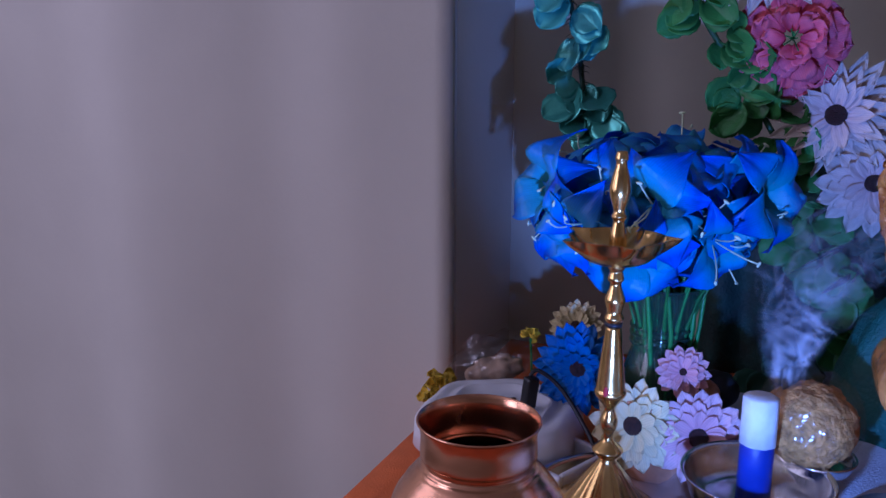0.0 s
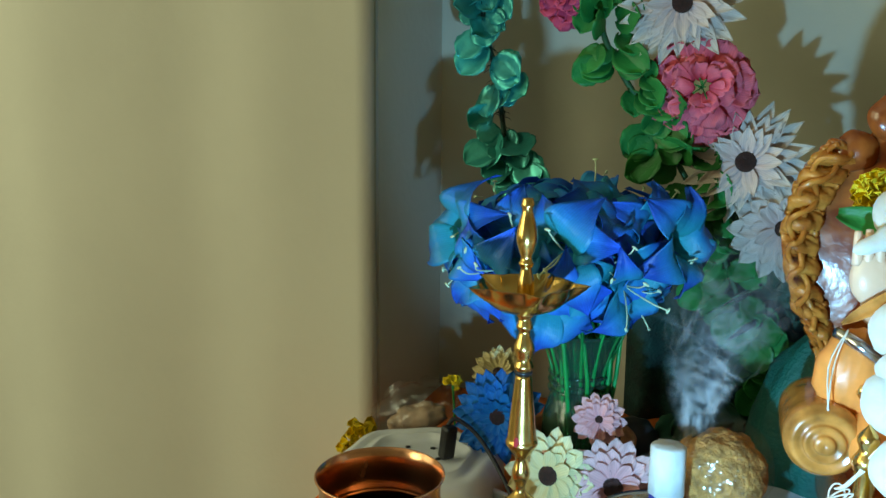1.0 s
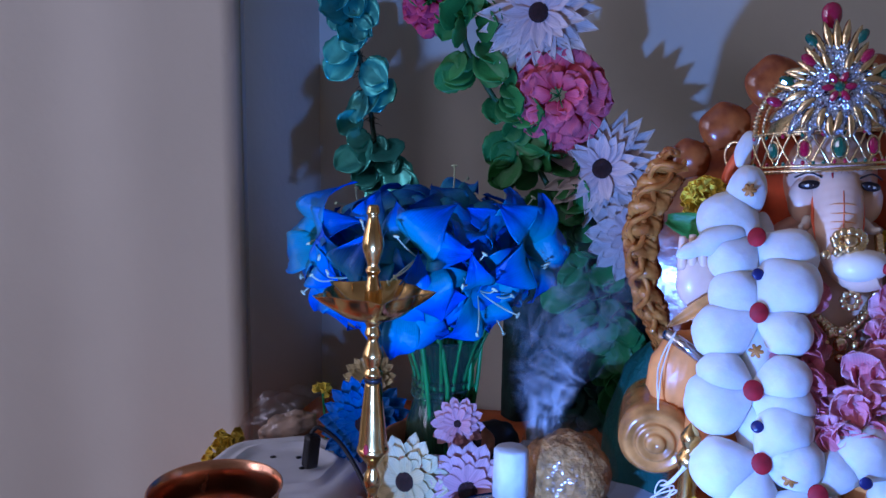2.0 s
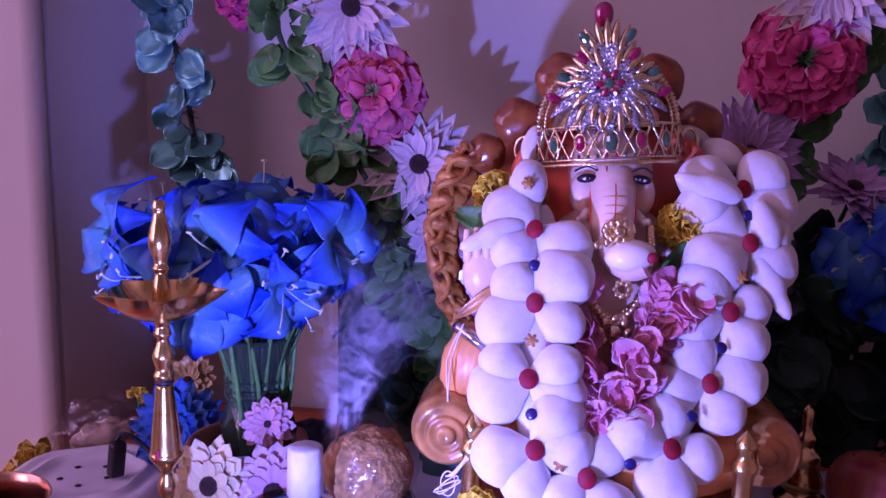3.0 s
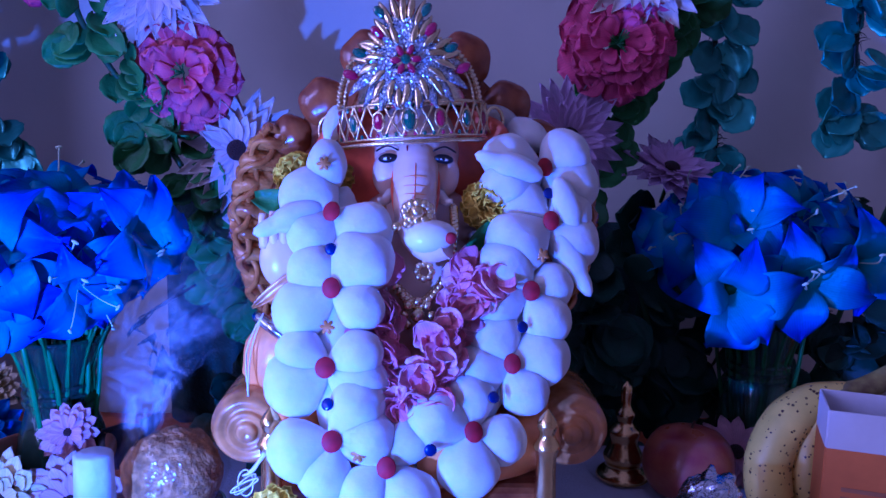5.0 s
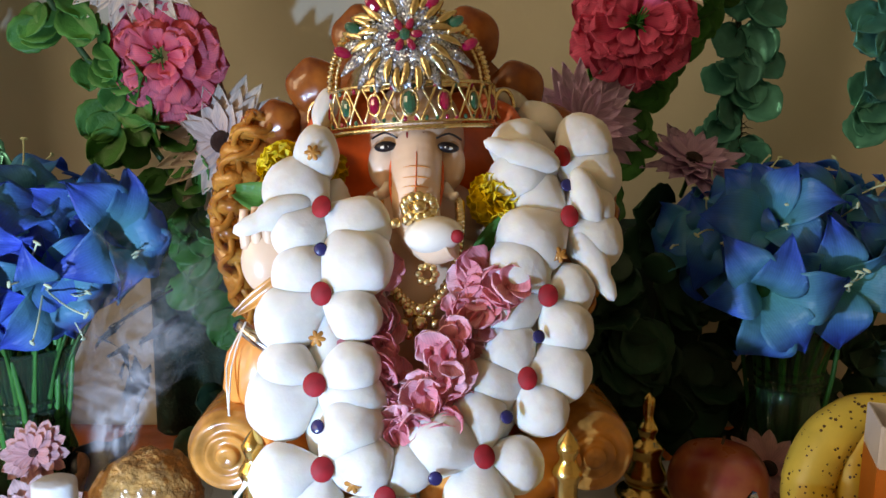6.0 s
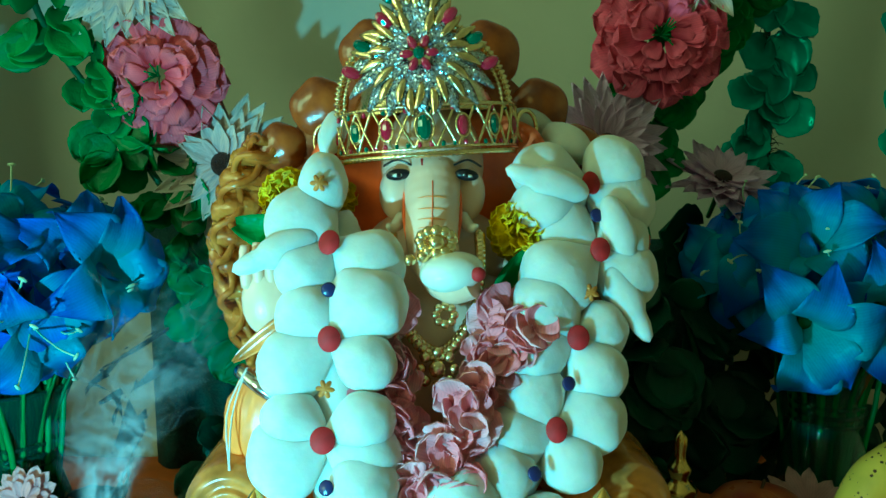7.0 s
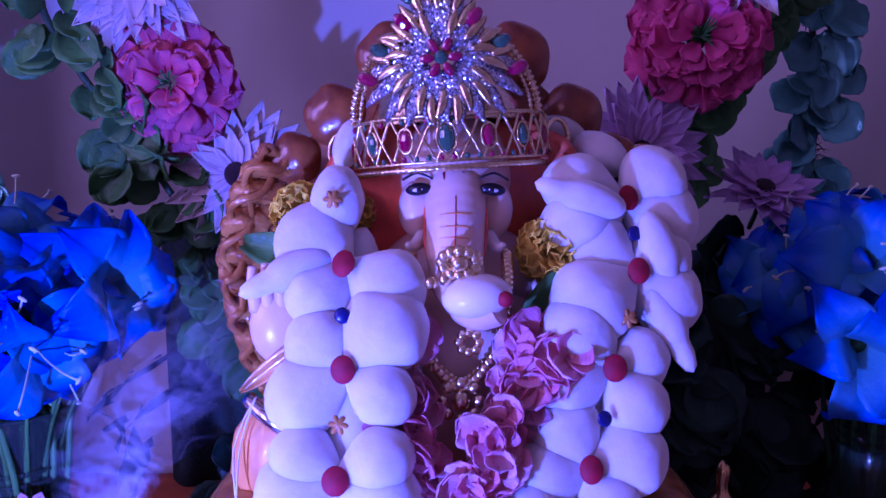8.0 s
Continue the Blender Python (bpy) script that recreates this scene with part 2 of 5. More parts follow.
def part(name, me, material, parent, m=None, label=""):
    """Links a mesh as one object under a thing or a part; m is its place in the parent's frame."""
    ob = new(name, me)
    if material and not me.materials:
        me.materials.append(material)
    ob.parent = parent
    ob.matrix_basis = m if m is not None else Matrix()
    if label:
        ob["label"] = label
    return ob


def solo(name, me, material, m, label, category, group="", kind=""):
    if material and not me.materials:
        me.materials.append(material)
    ob = new(name, me)
    ob.matrix_world = m
    return tagged(ob, label, category, group, kind)


def lathe(profile, seg=40, wobble=None):
    """Surface of revolution from (r, z) rows; wobble(r, z, angle) may change the radius."""
    verts, faces = [], []
    for r, z in profile:
        for k in range(seg):
            a = 2 * math.pi * k / seg
            q = wobble(r, z, a) if wobble else r
            verts.append((q * math.cos(a), q * math.sin(a), z))
    n = len(profile)
    for i in range(n - 1):
        for k in range(seg):
            j = (k + 1) % seg
            faces.append((i * seg + k, i * seg + j, (i + 1) * seg + j, (i + 1) * seg + k))
    faces.append(tuple(range(seg))[::-1])
    faces.append(tuple(range((n - 1) * seg, n * seg)))
    return mesh_of("lathe", verts, faces)


def smooth_profile(rows, steps=4):
    out = []
    for i in range(len(rows) - 1):
        p0, p1, p2, p3 = rows[max(0, i - 1)], rows[i], rows[i + 1], rows[min(len(rows) - 1, i + 2)]
        for s in range(steps):
            t = s / steps
            out.append(tuple(0.5 * (2 * b + (c - a) * t + (2 * a - 5 * b + 4 * c - d) * t * t + (3 * b - a - 3 * c + d) * t ** 3) for a, b, c, d in zip(p0, p1, p2, p3)))
    out.append(tuple(rows[-1]))
    return out


def tube(points, radius, seg=8, taper=None, smooth=4):
    pts = [Vector(p) for p in (smooth_profile(points, smooth) if smooth else points)]
    verts, faces = [], []
    up = Vector((0.13, 0.2, 1)).normalized()
    n = len(pts)
    for i, p in enumerate(pts):
        d = (pts[min(n - 1, i + 1)] - pts[max(0, i - 1)]).normalized()
        a = d.cross(up)
        a = a.normalized() if a.length > 1e-4 else Vector((1, 0, 0))
        b = d.cross(a)
        r = radius * (taper(i / (n - 1)) if taper else 1)
        for k in range(seg):
            t = 2 * math.pi * k / seg
            verts.append(p + a * (r * math.cos(t)) + b * (r * math.sin(t)))
    for i in range(n - 1):
        for k in range(seg):
            j = (k + 1) % seg
            faces.append((i * seg + k, i * seg + j, (i + 1) * seg + j, (i + 1) * seg + k))
    faces.append(tuple(range(seg))[::-1])
    faces.append(tuple(range((n - 1) * seg, n * seg)))
    return mesh_of("tube", verts, faces)


def blob(rx, ry, rz, seg=20, rings=12, shape=None):
    """Closed ball; shape(direction) scales each direction."""
    verts, faces = [], []
    for i in range(rings + 1):
        t = math.pi * i / rings
        for k in range(seg):
            a = 2 * math.pi * k / seg
            d = Vector((math.sin(t) * math.cos(a), math.sin(t) * math.sin(a), math.cos(t)))
            s = shape(d) if shape else 1
            verts.append((d.x * rx * s, d.y * ry * s, d.z * rz * s))
    for i in range(rings):
        for k in range(seg):
            j = (k + 1) % seg
            faces.append((i * seg + k, (i + 1) * seg + k, (i + 1) * seg + j, i * seg + j))
    return mesh_of("blob", verts, faces)


def box(sx, sy, sz, bevel=0.004, segments=2):
    bm = bmesh.new()
    bmesh.ops.create_cube(bm, size=1, matrix=Matrix.Diagonal((sx, sy, sz, 1)))
    if bevel:
        bmesh.ops.bevel(bm, geom=bm.edges[:], offset=bevel, segments=segments, affect="EDGES", profile=0.5)
    me = bpy.data.meshes.new("box")
    bm.to_mesh(me)
    bm.free()
    return me


def sheet(fn, nu, nv, thick=0.0003):
    """A thin closed shell over fn(s, t), s and t from 0 to 1."""
    pts = [[Vector(fn(i / nu, j / nv)) for j in range(nv + 1)] for i in range(nu + 1)]
    verts, faces = [], []
    w = nv + 1
    for side in (1, -1):
        for i in range(nu + 1):
            for j in range(nv + 1):
                a = pts[min(nu, i + 1)][j] - pts[max(0, i - 1)][j]
                b = pts[i][min(nv, j + 1)] - pts[i][max(0, j - 1)]
                c = a.cross(b)
                c = c.normalized() if c.length > 1e-12 else Vector((0, 0, 1))
                verts.append(pts[i][j] + c * (thick * 0.5 * side))
    off = (nu + 1) * w
    for i in range(nu):
        for j in range(nv):
            q = (i * w + j, (i + 1) * w + j, (i + 1) * w + j + 1, i * w + j + 1)
            faces.append(q)
            faces.append(tuple(off + v for v in q[::-1]))
    rim = [(i, 0) for i in range(nu)] + [(nu, j) for j in range(nv)] + [(i, nv) for i in range(nu, 0, -1)] + [(0, j) for j in range(nv, 0, -1)]
    for p, q in zip(rim, rim[1:] + rim[:1]):
        a, b = p[0] * w + p[1], q[0] * w + q[1]
        faces.append((a, off + a, off + b, b))
    return mesh_of("sheet", verts, faces)


def petal(length, width, tip=0.5, cup=0.1, droop=0.0, ruffle=0.0, nu=8, nv=4, notch=0.0, seed=0, root=0.25):
    """Petal along +x, its face to +z. tip under 1 gives a pointed end."""
    def f(s, t):
        y = 2 * t - 1
        w = width * 0.5 * (root + (1 - root) * math.sin(math.pi * min(1, s * 0.62 + 0.0)) ** 0.8) * max(0.0, 1 - max(0, (s - 0.55) / 0.45) ** (1.0 + 2.2 * tip)) ** 0.75
        z = cup * width * y * y - droop * length * s * s + ruffle * math.sin(7 * s + 4 * y + seed) * width * (0.2 + s)
        x = length * s * (1 - notch * y * y * 0.0) - notch * length * 0.08 * (1 - abs(math.sin(2.5 * math.pi * t + seed))) * max(0, s - 0.7) * 3
        return (x, w * y, z)
    return sheet(f, nu, nv)


def aim(p, direction, roll=0.0):
    """Pose at p whose +z goes along direction."""
    q = Vector(direction).to_track_quat("Z", "Y")
    return Matrix.Translation(Vector(p)) @ q.to_matrix().to_4x4() @ Matrix.Rotation(roll, 4, "Z")


def along(p, direction, normal=(0, 0, 1), roll=0.0):
    """Pose at p whose +x goes along direction, +z as near to normal as can be."""
    x = Vector(direction).normalized()
    y = Vector(normal).cross(x)
    y = y.normalized() if y.length > 1e-5 else Vector((0, 1, 0))
    z = x.cross(y)
    m = Matrix((x, y, z)).transposed().to_4x4()
    return Matrix.Translation(Vector(p)) @ m @ Matrix.Rotation(roll, 4, "X")


# ---- the room ----
def slab(name, u0, u1, n0, n1, z0, z1, material, label=""):
    me = box(u1 - u0, n1 - n0, z1 - z0, 0)
    ob = solo(name, me, material, ALTAR @ pose((u0 + u1) / 2, (n0 + n1) / 2, (z0 + z1) / 2), label or name.replace("_", " "), name.split("_")[0], kind="structure")
    return ob


def side_wall_face():
    """Side wall's front face: gentle swells and dips put light bands in its shape."""
    def f(s, t):
        u = -2.2 + s * (2.2 - 0.350)
        bow = 0.0125 * math.sin(14.6 * (u + 0.884)) * (0.12 + 0.88 * min(1, max(0, (-0.46 - u) / 0.28))) + 0.0015 * math.sin(u * 37 + 1)
        return (u, 0.850 - bow, -0.75 + 2.6 * t)
    return sheet(f, 90, 6, 0.012)


Z0, Z1 = -0.75, 1.85
slab("wall_back", -0.6, 2.3, 1.07, 1.19, Z0, Z1, M_BACKWALL, "cream painted back wall of the niche, plain plaster")
side = slab("wall_side", -2.2, -0.350, 0.862, 1.07, Z0, Z1, M_WALL, "off-white painted plaster wall beside the niche")
solo("wall_plaster", side_wall_face(), M_WALL, ALTAR.copy(), "off-white plaster face of the side wall, waved to imitate light bands", "wall", kind="structure")
slab("wall_right", 2.3, 2.42, -2.6, 1.19, Z0, Z1, M_WALL, "off-white plaster wall")
slab("wall_front", -2.32, 2.42, -2.72, -2.6, Z0, Z1, M_WALL, "off-white plaster wall")
slab("wall_left_low", -2.32, -2.2, -2.6, 1.07, Z0, 0.2, M_WALL, "off-white plaster wall under the window")
slab("wall_left_high", -2.32, -2.2, -2.6, 1.07, 1.65, Z1, M_WALL, "off-white plaster wall over the window")
slab("wall_left_a", -2.32, -2.2, -2.6, -1.8, 0.2, 1.65, M_WALL, "off-white plaster wall")
slab("wall_left_b", -2.32, -2.2, 0.5, 1.07, 0.2, 1.65, M_WALL, "off-white plaster wall")
slab("floor", -2.32, 2.42, -2.72, 1.19, Z0 - 0.1, Z0, M_FLOOR, "tiled floor under the table")
slab("ceiling", -2.32, 2.42, -2.72, 1.19, Z1, Z1 + 0.1, M_CEIL, "white painted ceiling")


# ---- table and platform ----
def cloth_top(u0, u1, n0, n1, z, drop, wave=0.004, nu=60, nv=40):
    """A cloth that lies on a top and hangs over its four sides with soft folds."""
    def f(s, t):
        a, b = -0.12 + s * 1.24, -0.12 + t * 1.24
        u, n = u0 + (u1 - u0) * min(1, max(0, a)), n0 + (n1 - n0) * min(1, max(0, b))
        oa, ob_ = max(0, -a, a - 1) / 0.12, max(0, -b, b - 1) / 0.12
        o = max(oa, ob_)
        fold = wave * math.sin(u * 70 + n * 55) * o
        u += (-1 if a < 0 else 1) * (0.012 * min(1, oa * 3) + fold) * (oa > 0)
        n += (-1 if b < 0 else 1) * (0.012 * min(1, ob_ * 3) + fold) * (ob_ > 0)
        return (u, n, z - drop * o + 0.0012 * math.sin(u * 37) * math.sin(n * 29) * (o == 0))
    return sheet(f, nu, nv, 0.0016)


table = thing("table", ALTAR @ pose(0.3, 0.68, Z0), "low table under an orange cloth, pushed into the niche", "table")
part("tabletop", box(1.28, 0.72, 0.03), M_WOOD, table, pose(0, 0, -Z0 - 0.018 - 0.002))
for sx in (-1, 1):
    for sy in (-1, 1):
        part("leg", box(0.05, 0.05, -Z0 - 0.03), M_WOOD, table, pose(sx * 0.58, sy * 0.30, (-Z0 - 0.03) / 2 - 0.003))
solo("tablecloth", cloth_top(-0.341, 0.955, 0.31, 1.045, 0.0, 0.16), M_ORANGE, ALTAR.copy(), "orange woven cloth spread over the table", "cloth")
PZ = 0.05
platform = thing("low_platform", ALTAR @ pose(0.36, 0.62, 0), "low altar platform draped in pale grey cloth", "platform")
part("board", box(0.76, 0.42, 0.044), M_WOOD, platform, pose(0, 0, 0.0235))
part("cover_cloth", cloth_top(-0.385, 0.385, -0.215, 0.215, PZ - 0.001, 0.045, 0.002, 40, 30), M_PALE, platform)


# ---- brass oil lamp, copper pot, plates ----
def oil_lamp(m):
    ob = thing("oil_lamp", m, "tall polished brass oil lamp with five spouts in a steel plate", "oil lamp")
    stem = [(0.0, 0.0), (0.050, 0.0), (0.050, 0.004), (0.042, 0.010), (0.030, 0.020), (0.020, 0.034), (0.0085, 0.050), (0.007, 0.054)]
    flute = lambda r, z, a: r * (1 + 0.05 * abs(math.sin(9 * a))) if 0.006 < z < 0.048 else r
    part("base", lathe(smooth_profile(stem, 3), 72, flute), M_BRASS, ob)
    column = [(0.007, 0.054), (0.0125, 0.060), (0.0120, 0.063), (0.005, 0.070), (0.0045, 0.076), (0.007, 0.083), (0.0070, 0.089), (0.0048, 0.096), (0.0052, 0.100),
              (0.0095, 0.106), (0.0128, 0.111), (0.0128, 0.114), (0.0118, 0.117), (0.0100, 0.135), (0.0078, 0.155), (0.0062, 0.169)]
    part("column", lathe(smooth_profile(column, 4), 32), M_BRASS, ob)
    part("band", lathe([(0.0, 0.1695), (0.0070, 0.1695), (0.0070, 0.1725), (0.0, 0.1725)], 32), M_BLACK, ob)
    neck = [(0.0062, 0.172), (0.0078, 0.176), (0.0060, 0.181), (0.0075, 0.187), (0.0082, 0.192), (0.0050, 0.201), (0.0045, 0.205), (0.0066, 0.208), (0.0058, 0.212), (0.0052, 0.215), (0.0072, 0.218), (0.0072, 0.221)]
    part("neck", lathe(smooth_profile(neck, 4), 32), M_BRASS, ob)

    def spout(r, z, a):
        k = abs(((a - 0.1) / (2 * math.pi / 5)) % 1 - 0.5) * 2
        return r * (1 + 0.34 * max(0, k - 0.62) / 0.38 * max(0, min(1, (z - 0.229) / 0.012)))
    bowl = [(0.004, 0.219), (0.012, 0.220), (0.024, 0.224), (0.033, 0.232), (0.0375, 0.242), (0.0385, 0.243), (0.0370, 0.2425), (0.0320, 0.234), (0.022, 0.2265), (0.008, 0.224), (0.0, 0.224)]
    part("bowl", lathe(smooth_profile(bowl, 3), 100, spout), M_BRASS, ob)
    finial = [(0.007, 0.224), (0.0066, 0.243), (0.0050, 0.252), (0.0046, 0.256), (0.0062, 0.259), (0.0046, 0.263), (0.0066, 0.270), (0.0086, 0.278), (0.0074, 0.288), (0.0046, 0.298), (0.0044, 0.302), (0.0052, 0.304), (0.0042, 0.309), (0.0030, 0.310), (0.0, 0.310)]
    part("finial", lathe(smooth_profile(finial, 4), 28), M_BRASS, ob)
    part("vermilion_mark", blob(0.0022, 0.0010, 0.005, 10, 6), M_RED, ob, pose(-0.002, -0.0122, 0.116), "red vermilion smear")
    return ob


oil_lamp(pose(0.138, 0.614, 0.004, 0, 0, -20))


def steel_plate(m, r, h, label):
    prof = [(0, 0), (r * 0.80, 0), (r * 0.86, 0.002), (r * 0.95, h * 0.85), (r, h), (r * 1.01, h + 0.001), (r * 0.99, h + 0.002), (r * 0.93, h * 0.9), (r * 0.84, 0.004), (r * 0.5, 0.003), (0, 0.003)]
    return solo("steel_plate", lathe(prof, 72), M_STEEL, m, label, "plate")


steel_plate(pose(0.155, 0.612, 0.0015), 0.082, 0.020, "polished stainless steel plate under the brass lamp")
steel_plate(pose(0.240, 0.556, PZ + 0.001), 0.056, 0.022, "stainless steel dish holding an incense stub")
steel_plate(pose(0.300, 0.588, PZ + 0.001) @ pose(0, 0, 0.012), 0.030, 0.010, "small steel dish under a wrapped sweet")

pot = thing("copper_pot", pose(0.026, 0.530, 0.0015), "round-bellied copper water pot with a wide open mouth", "pot")
prof = [(0.0, 0.0), (0.034, 0.0), (0.050, 0.010), (0.064, 0.034), (0.067, 0.052), (0.062, 0.070), (0.052, 0.084), (0.0430, 0.0935), (0.0405, 0.097), (0.0405, 0.101), (0.0425, 0.104), (0.0420, 0.118), (0.0438, 0.1265), (0.0452, 0.1285), (0.0438, 0.1290), (0.0410, 0.122), (0.0405, 0.106), (0.0390, 0.099), (0.0400, 0.095), (0.048, 0.083), (0.060, 0.069), (0.064, 0.052), (0.061, 0.035), (0.047, 0.012), (0.03, 0.003), (0.0, 0.003)]
ridges = lambda r, z, a: r + (0.0006 * math.sin(z * 1400) if 0.074 < z < 0.098 else 0)
part("body", lathe(smooth_profile(prof, 5), 72, ridges), M_COPPER, pot)
part("water", lathe([(0.0, 0.060), (0.060, 0.060), (0.060, 0.0605), (0.0, 0.0605)], 40), mat("dark_water", (0.02, 0.015, 0.012), 0.08, var=0.1), pot)


# ---- white socket board with a black plug ----
def socket_board(m):
    ob = thing("socket_board", m, "white moulded plastic socket unit with a black plug", "socket board")
    lobes = lambda r, z, a: r * (1 + 0.045 * math.cos(6 * a + 0.4))
    prof = [(0, 0), (0.080, 0), (0.085, 0.004), (0.083, 0.030), (0.076, 0.040), (0.068, 0.042), (0.065, 0.040), (0.056, 0.040), (0.053, 0.044), (0.050, 0.044), (0.047, 0.040), (0.030, 0.041), (0, 0.041)]
    part("body", lathe(prof, 84, lobes), M_WHITEPL, ob)
    for k in range(5):
        a = 0.6 + k * 1.256
        part("pin_hole", lathe([(0, 0.0), (0.0028, 0.0), (0.0028, 0.0006), (0, 0.0006)], 16), M_BLACK, ob, pose(0.022 * math.cos(a), 0.022 * math.sin(a), 0.0413))
    part("plug", box(0.014, 0.012, 0.034, 0.003), M_BLACK, ob, pose(0.026, -0.018, 0.060, 6, 4, 20), "black plug")
    part("cord", tube([(0.026, -0.018, 0.077), (0.034, -0.018, 0.083), (0.052, -0.030, 0.070), (0.066, -0.055, 0.046), (0.074, -0.085, 0.020), (0.066, -0.105, 0.004), (0.05, -0.13, 0.004)], 0.0022, 8), M_BLACK, ob, None, "black cord")
    return ob


socket_board(pose(0.058, 0.758, 0.0015, 0, 0, 10))
tray = thing("white_tray", pose(0.098, 0.705, 0.0015, 0, 0, -48), "white plastic tray corner with a raised rim", "tray")
for x, y, sx, sy in ((0, 0.036, 0.10, 0.006), (0, -0.036, 0.10, 0.006), (0.047, 0, 0.006, 0.066), (-0.047, 0, 0.006, 0.066)):
    part("rim", box(sx, sy, 0.022, 0.002), M_WHITEPL, tray, pose(x, y, 0.011))
part("floor_panel", box(0.088, 0.066, 0.003, 0.001), M_WHITEPL, tray, pose(0, 0, 0.0018))


# ---- flowers ----
def gerbera(m, r, material, label, rows=3, count=16, tip=0.35, disc=0.17, group="artificial gerberas", width=0.42, seed=0, open_=0.04):
    ob = thing("gerbera", m, label, "flower", group)
    rng = random.Random(seed)
    for k in range(rows):
        kinds = [petal(r * (1 - 0.20 * k), r * width * (1 - 0.12 * k), tip, 0.10 + 0.04 * j, 0.06 - 0.08 * j, 0.015, 7, 4, 0, j) for j in range(3)]
        for me in kinds:
            me.materials.append(material)
        for i in range(count - 2 * k):
            a = 2 * math.pi * (i + 0.5 * k + rng.uniform(-0.22, 0.22)) / (count - 2 * k)
            tilt = -(open_ + 0.15 * k + rng.uniform(-0.09, 0.10))
            mm = Matrix.Rotation(a, 4, "Z") @ Matrix.Translation((r * 0.06, 0, 0.002 * k)) @ Matrix.Rotation(tilt, 4, "Y") @ Matrix.Rotation(rng.uniform(-0.25, 0.25), 4, "X")
            part("petal", rng.choice(kinds), material, ob, mm)
    part("centre", blob(r * disc, r * disc, r * disc * 0.5, 20, 8), M_DISC, ob, pose(0, 0, 0.003 + r * 0.10), "dark brown seed disc")
    part("stalk", tube([(0, 0, 0), (0.002, 0, -0.015), (0.004, 0.002, -0.04)], 0.0022, 6), M_STEM, ob)
    return ob


FRONT = Vector((-0.392, -0.92, 0))       # out of the niche, towards the room


def facing(x, y, z, dx=0.0, dz=0.0, roll=0.0, base=FRONT):
    d = base + Vector((0.92 * dx, -0.392 * dx, dz))
    return aim((x, y, z), d, roll)


CREAM_L = "cream artificial gerbera with pointed petals and dark centre"
gerbera(facing(0.381, 0.781, 0.334, -0.05, 0.05), 0.060, M_CREAM, CREAM_L, 3, 20, -0.12, width=0.40, seed=1)
gerbera(facing(0.311, 0.790, 0.486, 0.1, -0.15), 0.058, M_CREAM, CREAM_L, 3, 20, -0.12, width=0.40, seed=2)
gerbera(facing(0.414, 0.762, 0.270, 0.05, 0.1), 0.050, M_CREAM, "pale cream artificial gerbera low in the garland", 3, 16, 0.5, seed=3)
gerbera(facing(0.670, 0.650, 0.352, 0.15, 0.1), 0.056, M_LILAC, "lilac artificial gerbera with pointed petals beside the throne", 3, 20, -0.12, width=0.40, seed=4)
gerbera(facing(0.790, 0.640, 0.318, 0.2, 1.6), 0.050, M_LILAC, "dusky lilac artificial gerbera turned upwards", 3, 18, -0.1, seed=5)
gerbera(facing(0.728, 0.620, 0.506, -0.1, -0.1), 0.058, M_CREAM, CREAM_L, 3, 20, -0.12, width=0.40, seed=6)
gerbera(facing(0.141, 0.775, 0.076, 0.05, 0.2), 0.046, M_BLUEG, "bright blue artificial gerbera lying beside the socket unit", 4, 20, 0.7, 0.2, "loose gerberas", 0.36, seed=7)
gerbera(facing(0.150, 0.850, 0.096, -0.1, 0.6), 0.030, M_PALEY, "yellow-green artificial gerbera behind the blue one", 3, 18, 0.7, 0.2, "loose gerberas", 0.36, seed=8)
gerbera(facing(0.172, 0.660, 0.066, -0.2, 0.25), 0.040, M_PALEY, "pale cream gerbera with rounded petals on a clay dish", 3, 16, 0.9, 0.22, "loose gerberas", 0.42, seed=9)
gerbera(facing(0.222, 0.640, 0.064, 0.15, 0.25), 0.040, M_PINKG, "pale pink gerbera with rounded petals leaning on a clay dish", 3, 16, 0.9, 0.22, "loose gerberas", 0.42, seed=10)
gerbera(facing(0.221, 0.690, 0.104, 0.1, 0.5), 0.024, M_PINKG, "small pale pink flower resting on the clay dish", 3, 14, 0.9, 0.15, "loose gerberas", 0.42, seed=11)


def peony(m, r, material, label, seed):
    ob = thing("peony", m, label, "flower", "artificial peonies")
    rng = random.Random(seed)
    kinds = [petal(r * 0.64, r * 0.62, 1.3, 0.22 - 0.10 * j, 0.04 + 0.04 * j, 0.055, 9, 9, 2.4, j * 2.1) for j in range(4)]
    for me in kinds:
        me.materials.append(material)
    for k, (n, rad, tilt) in enumerate(((14, 0.40, -0.12), (13, 0.34, 0.02), (11, 0.26, 0.12), (9, 0.18, 0.24), (6, 0.12, 0.42))):
        for i in range(n):
            a = 2 * math.pi * (i + 0.5 * k + rng.uniform(-0.3, 0.3)) / n
            mm = Matrix.Rotation(a, 4, "Z") @ Matrix.Translation((r * rad, 0, 0.004 * k - 0.004)) @ Matrix.Rotation(-(tilt + rng.uniform(-0.25, 0.25)), 4, "Y") @ Matrix.Rotation(rng.uniform(-0.4, 0.4), 4, "X") @ Matrix.Scale((1 - 0.11 * k) * rng.uniform(0.85, 1.12), 4)
            part("petal", rng.choice(kinds), material, ob, mm)
    for i in range(12):
        a, q = rng.uniform(0, 6.28), rng.uniform(0.05, 0.26) * r
        part("stamen", tube([(0, 0, 0), (0.25 * q * math.cos(a), 0.25 * q * math.sin(a), 0.008), (q * math.cos(a), q * math.sin(a), 0.018)], 0.0007, 5), M_STEM, ob, pose(0, 0, 0.004))
    return ob


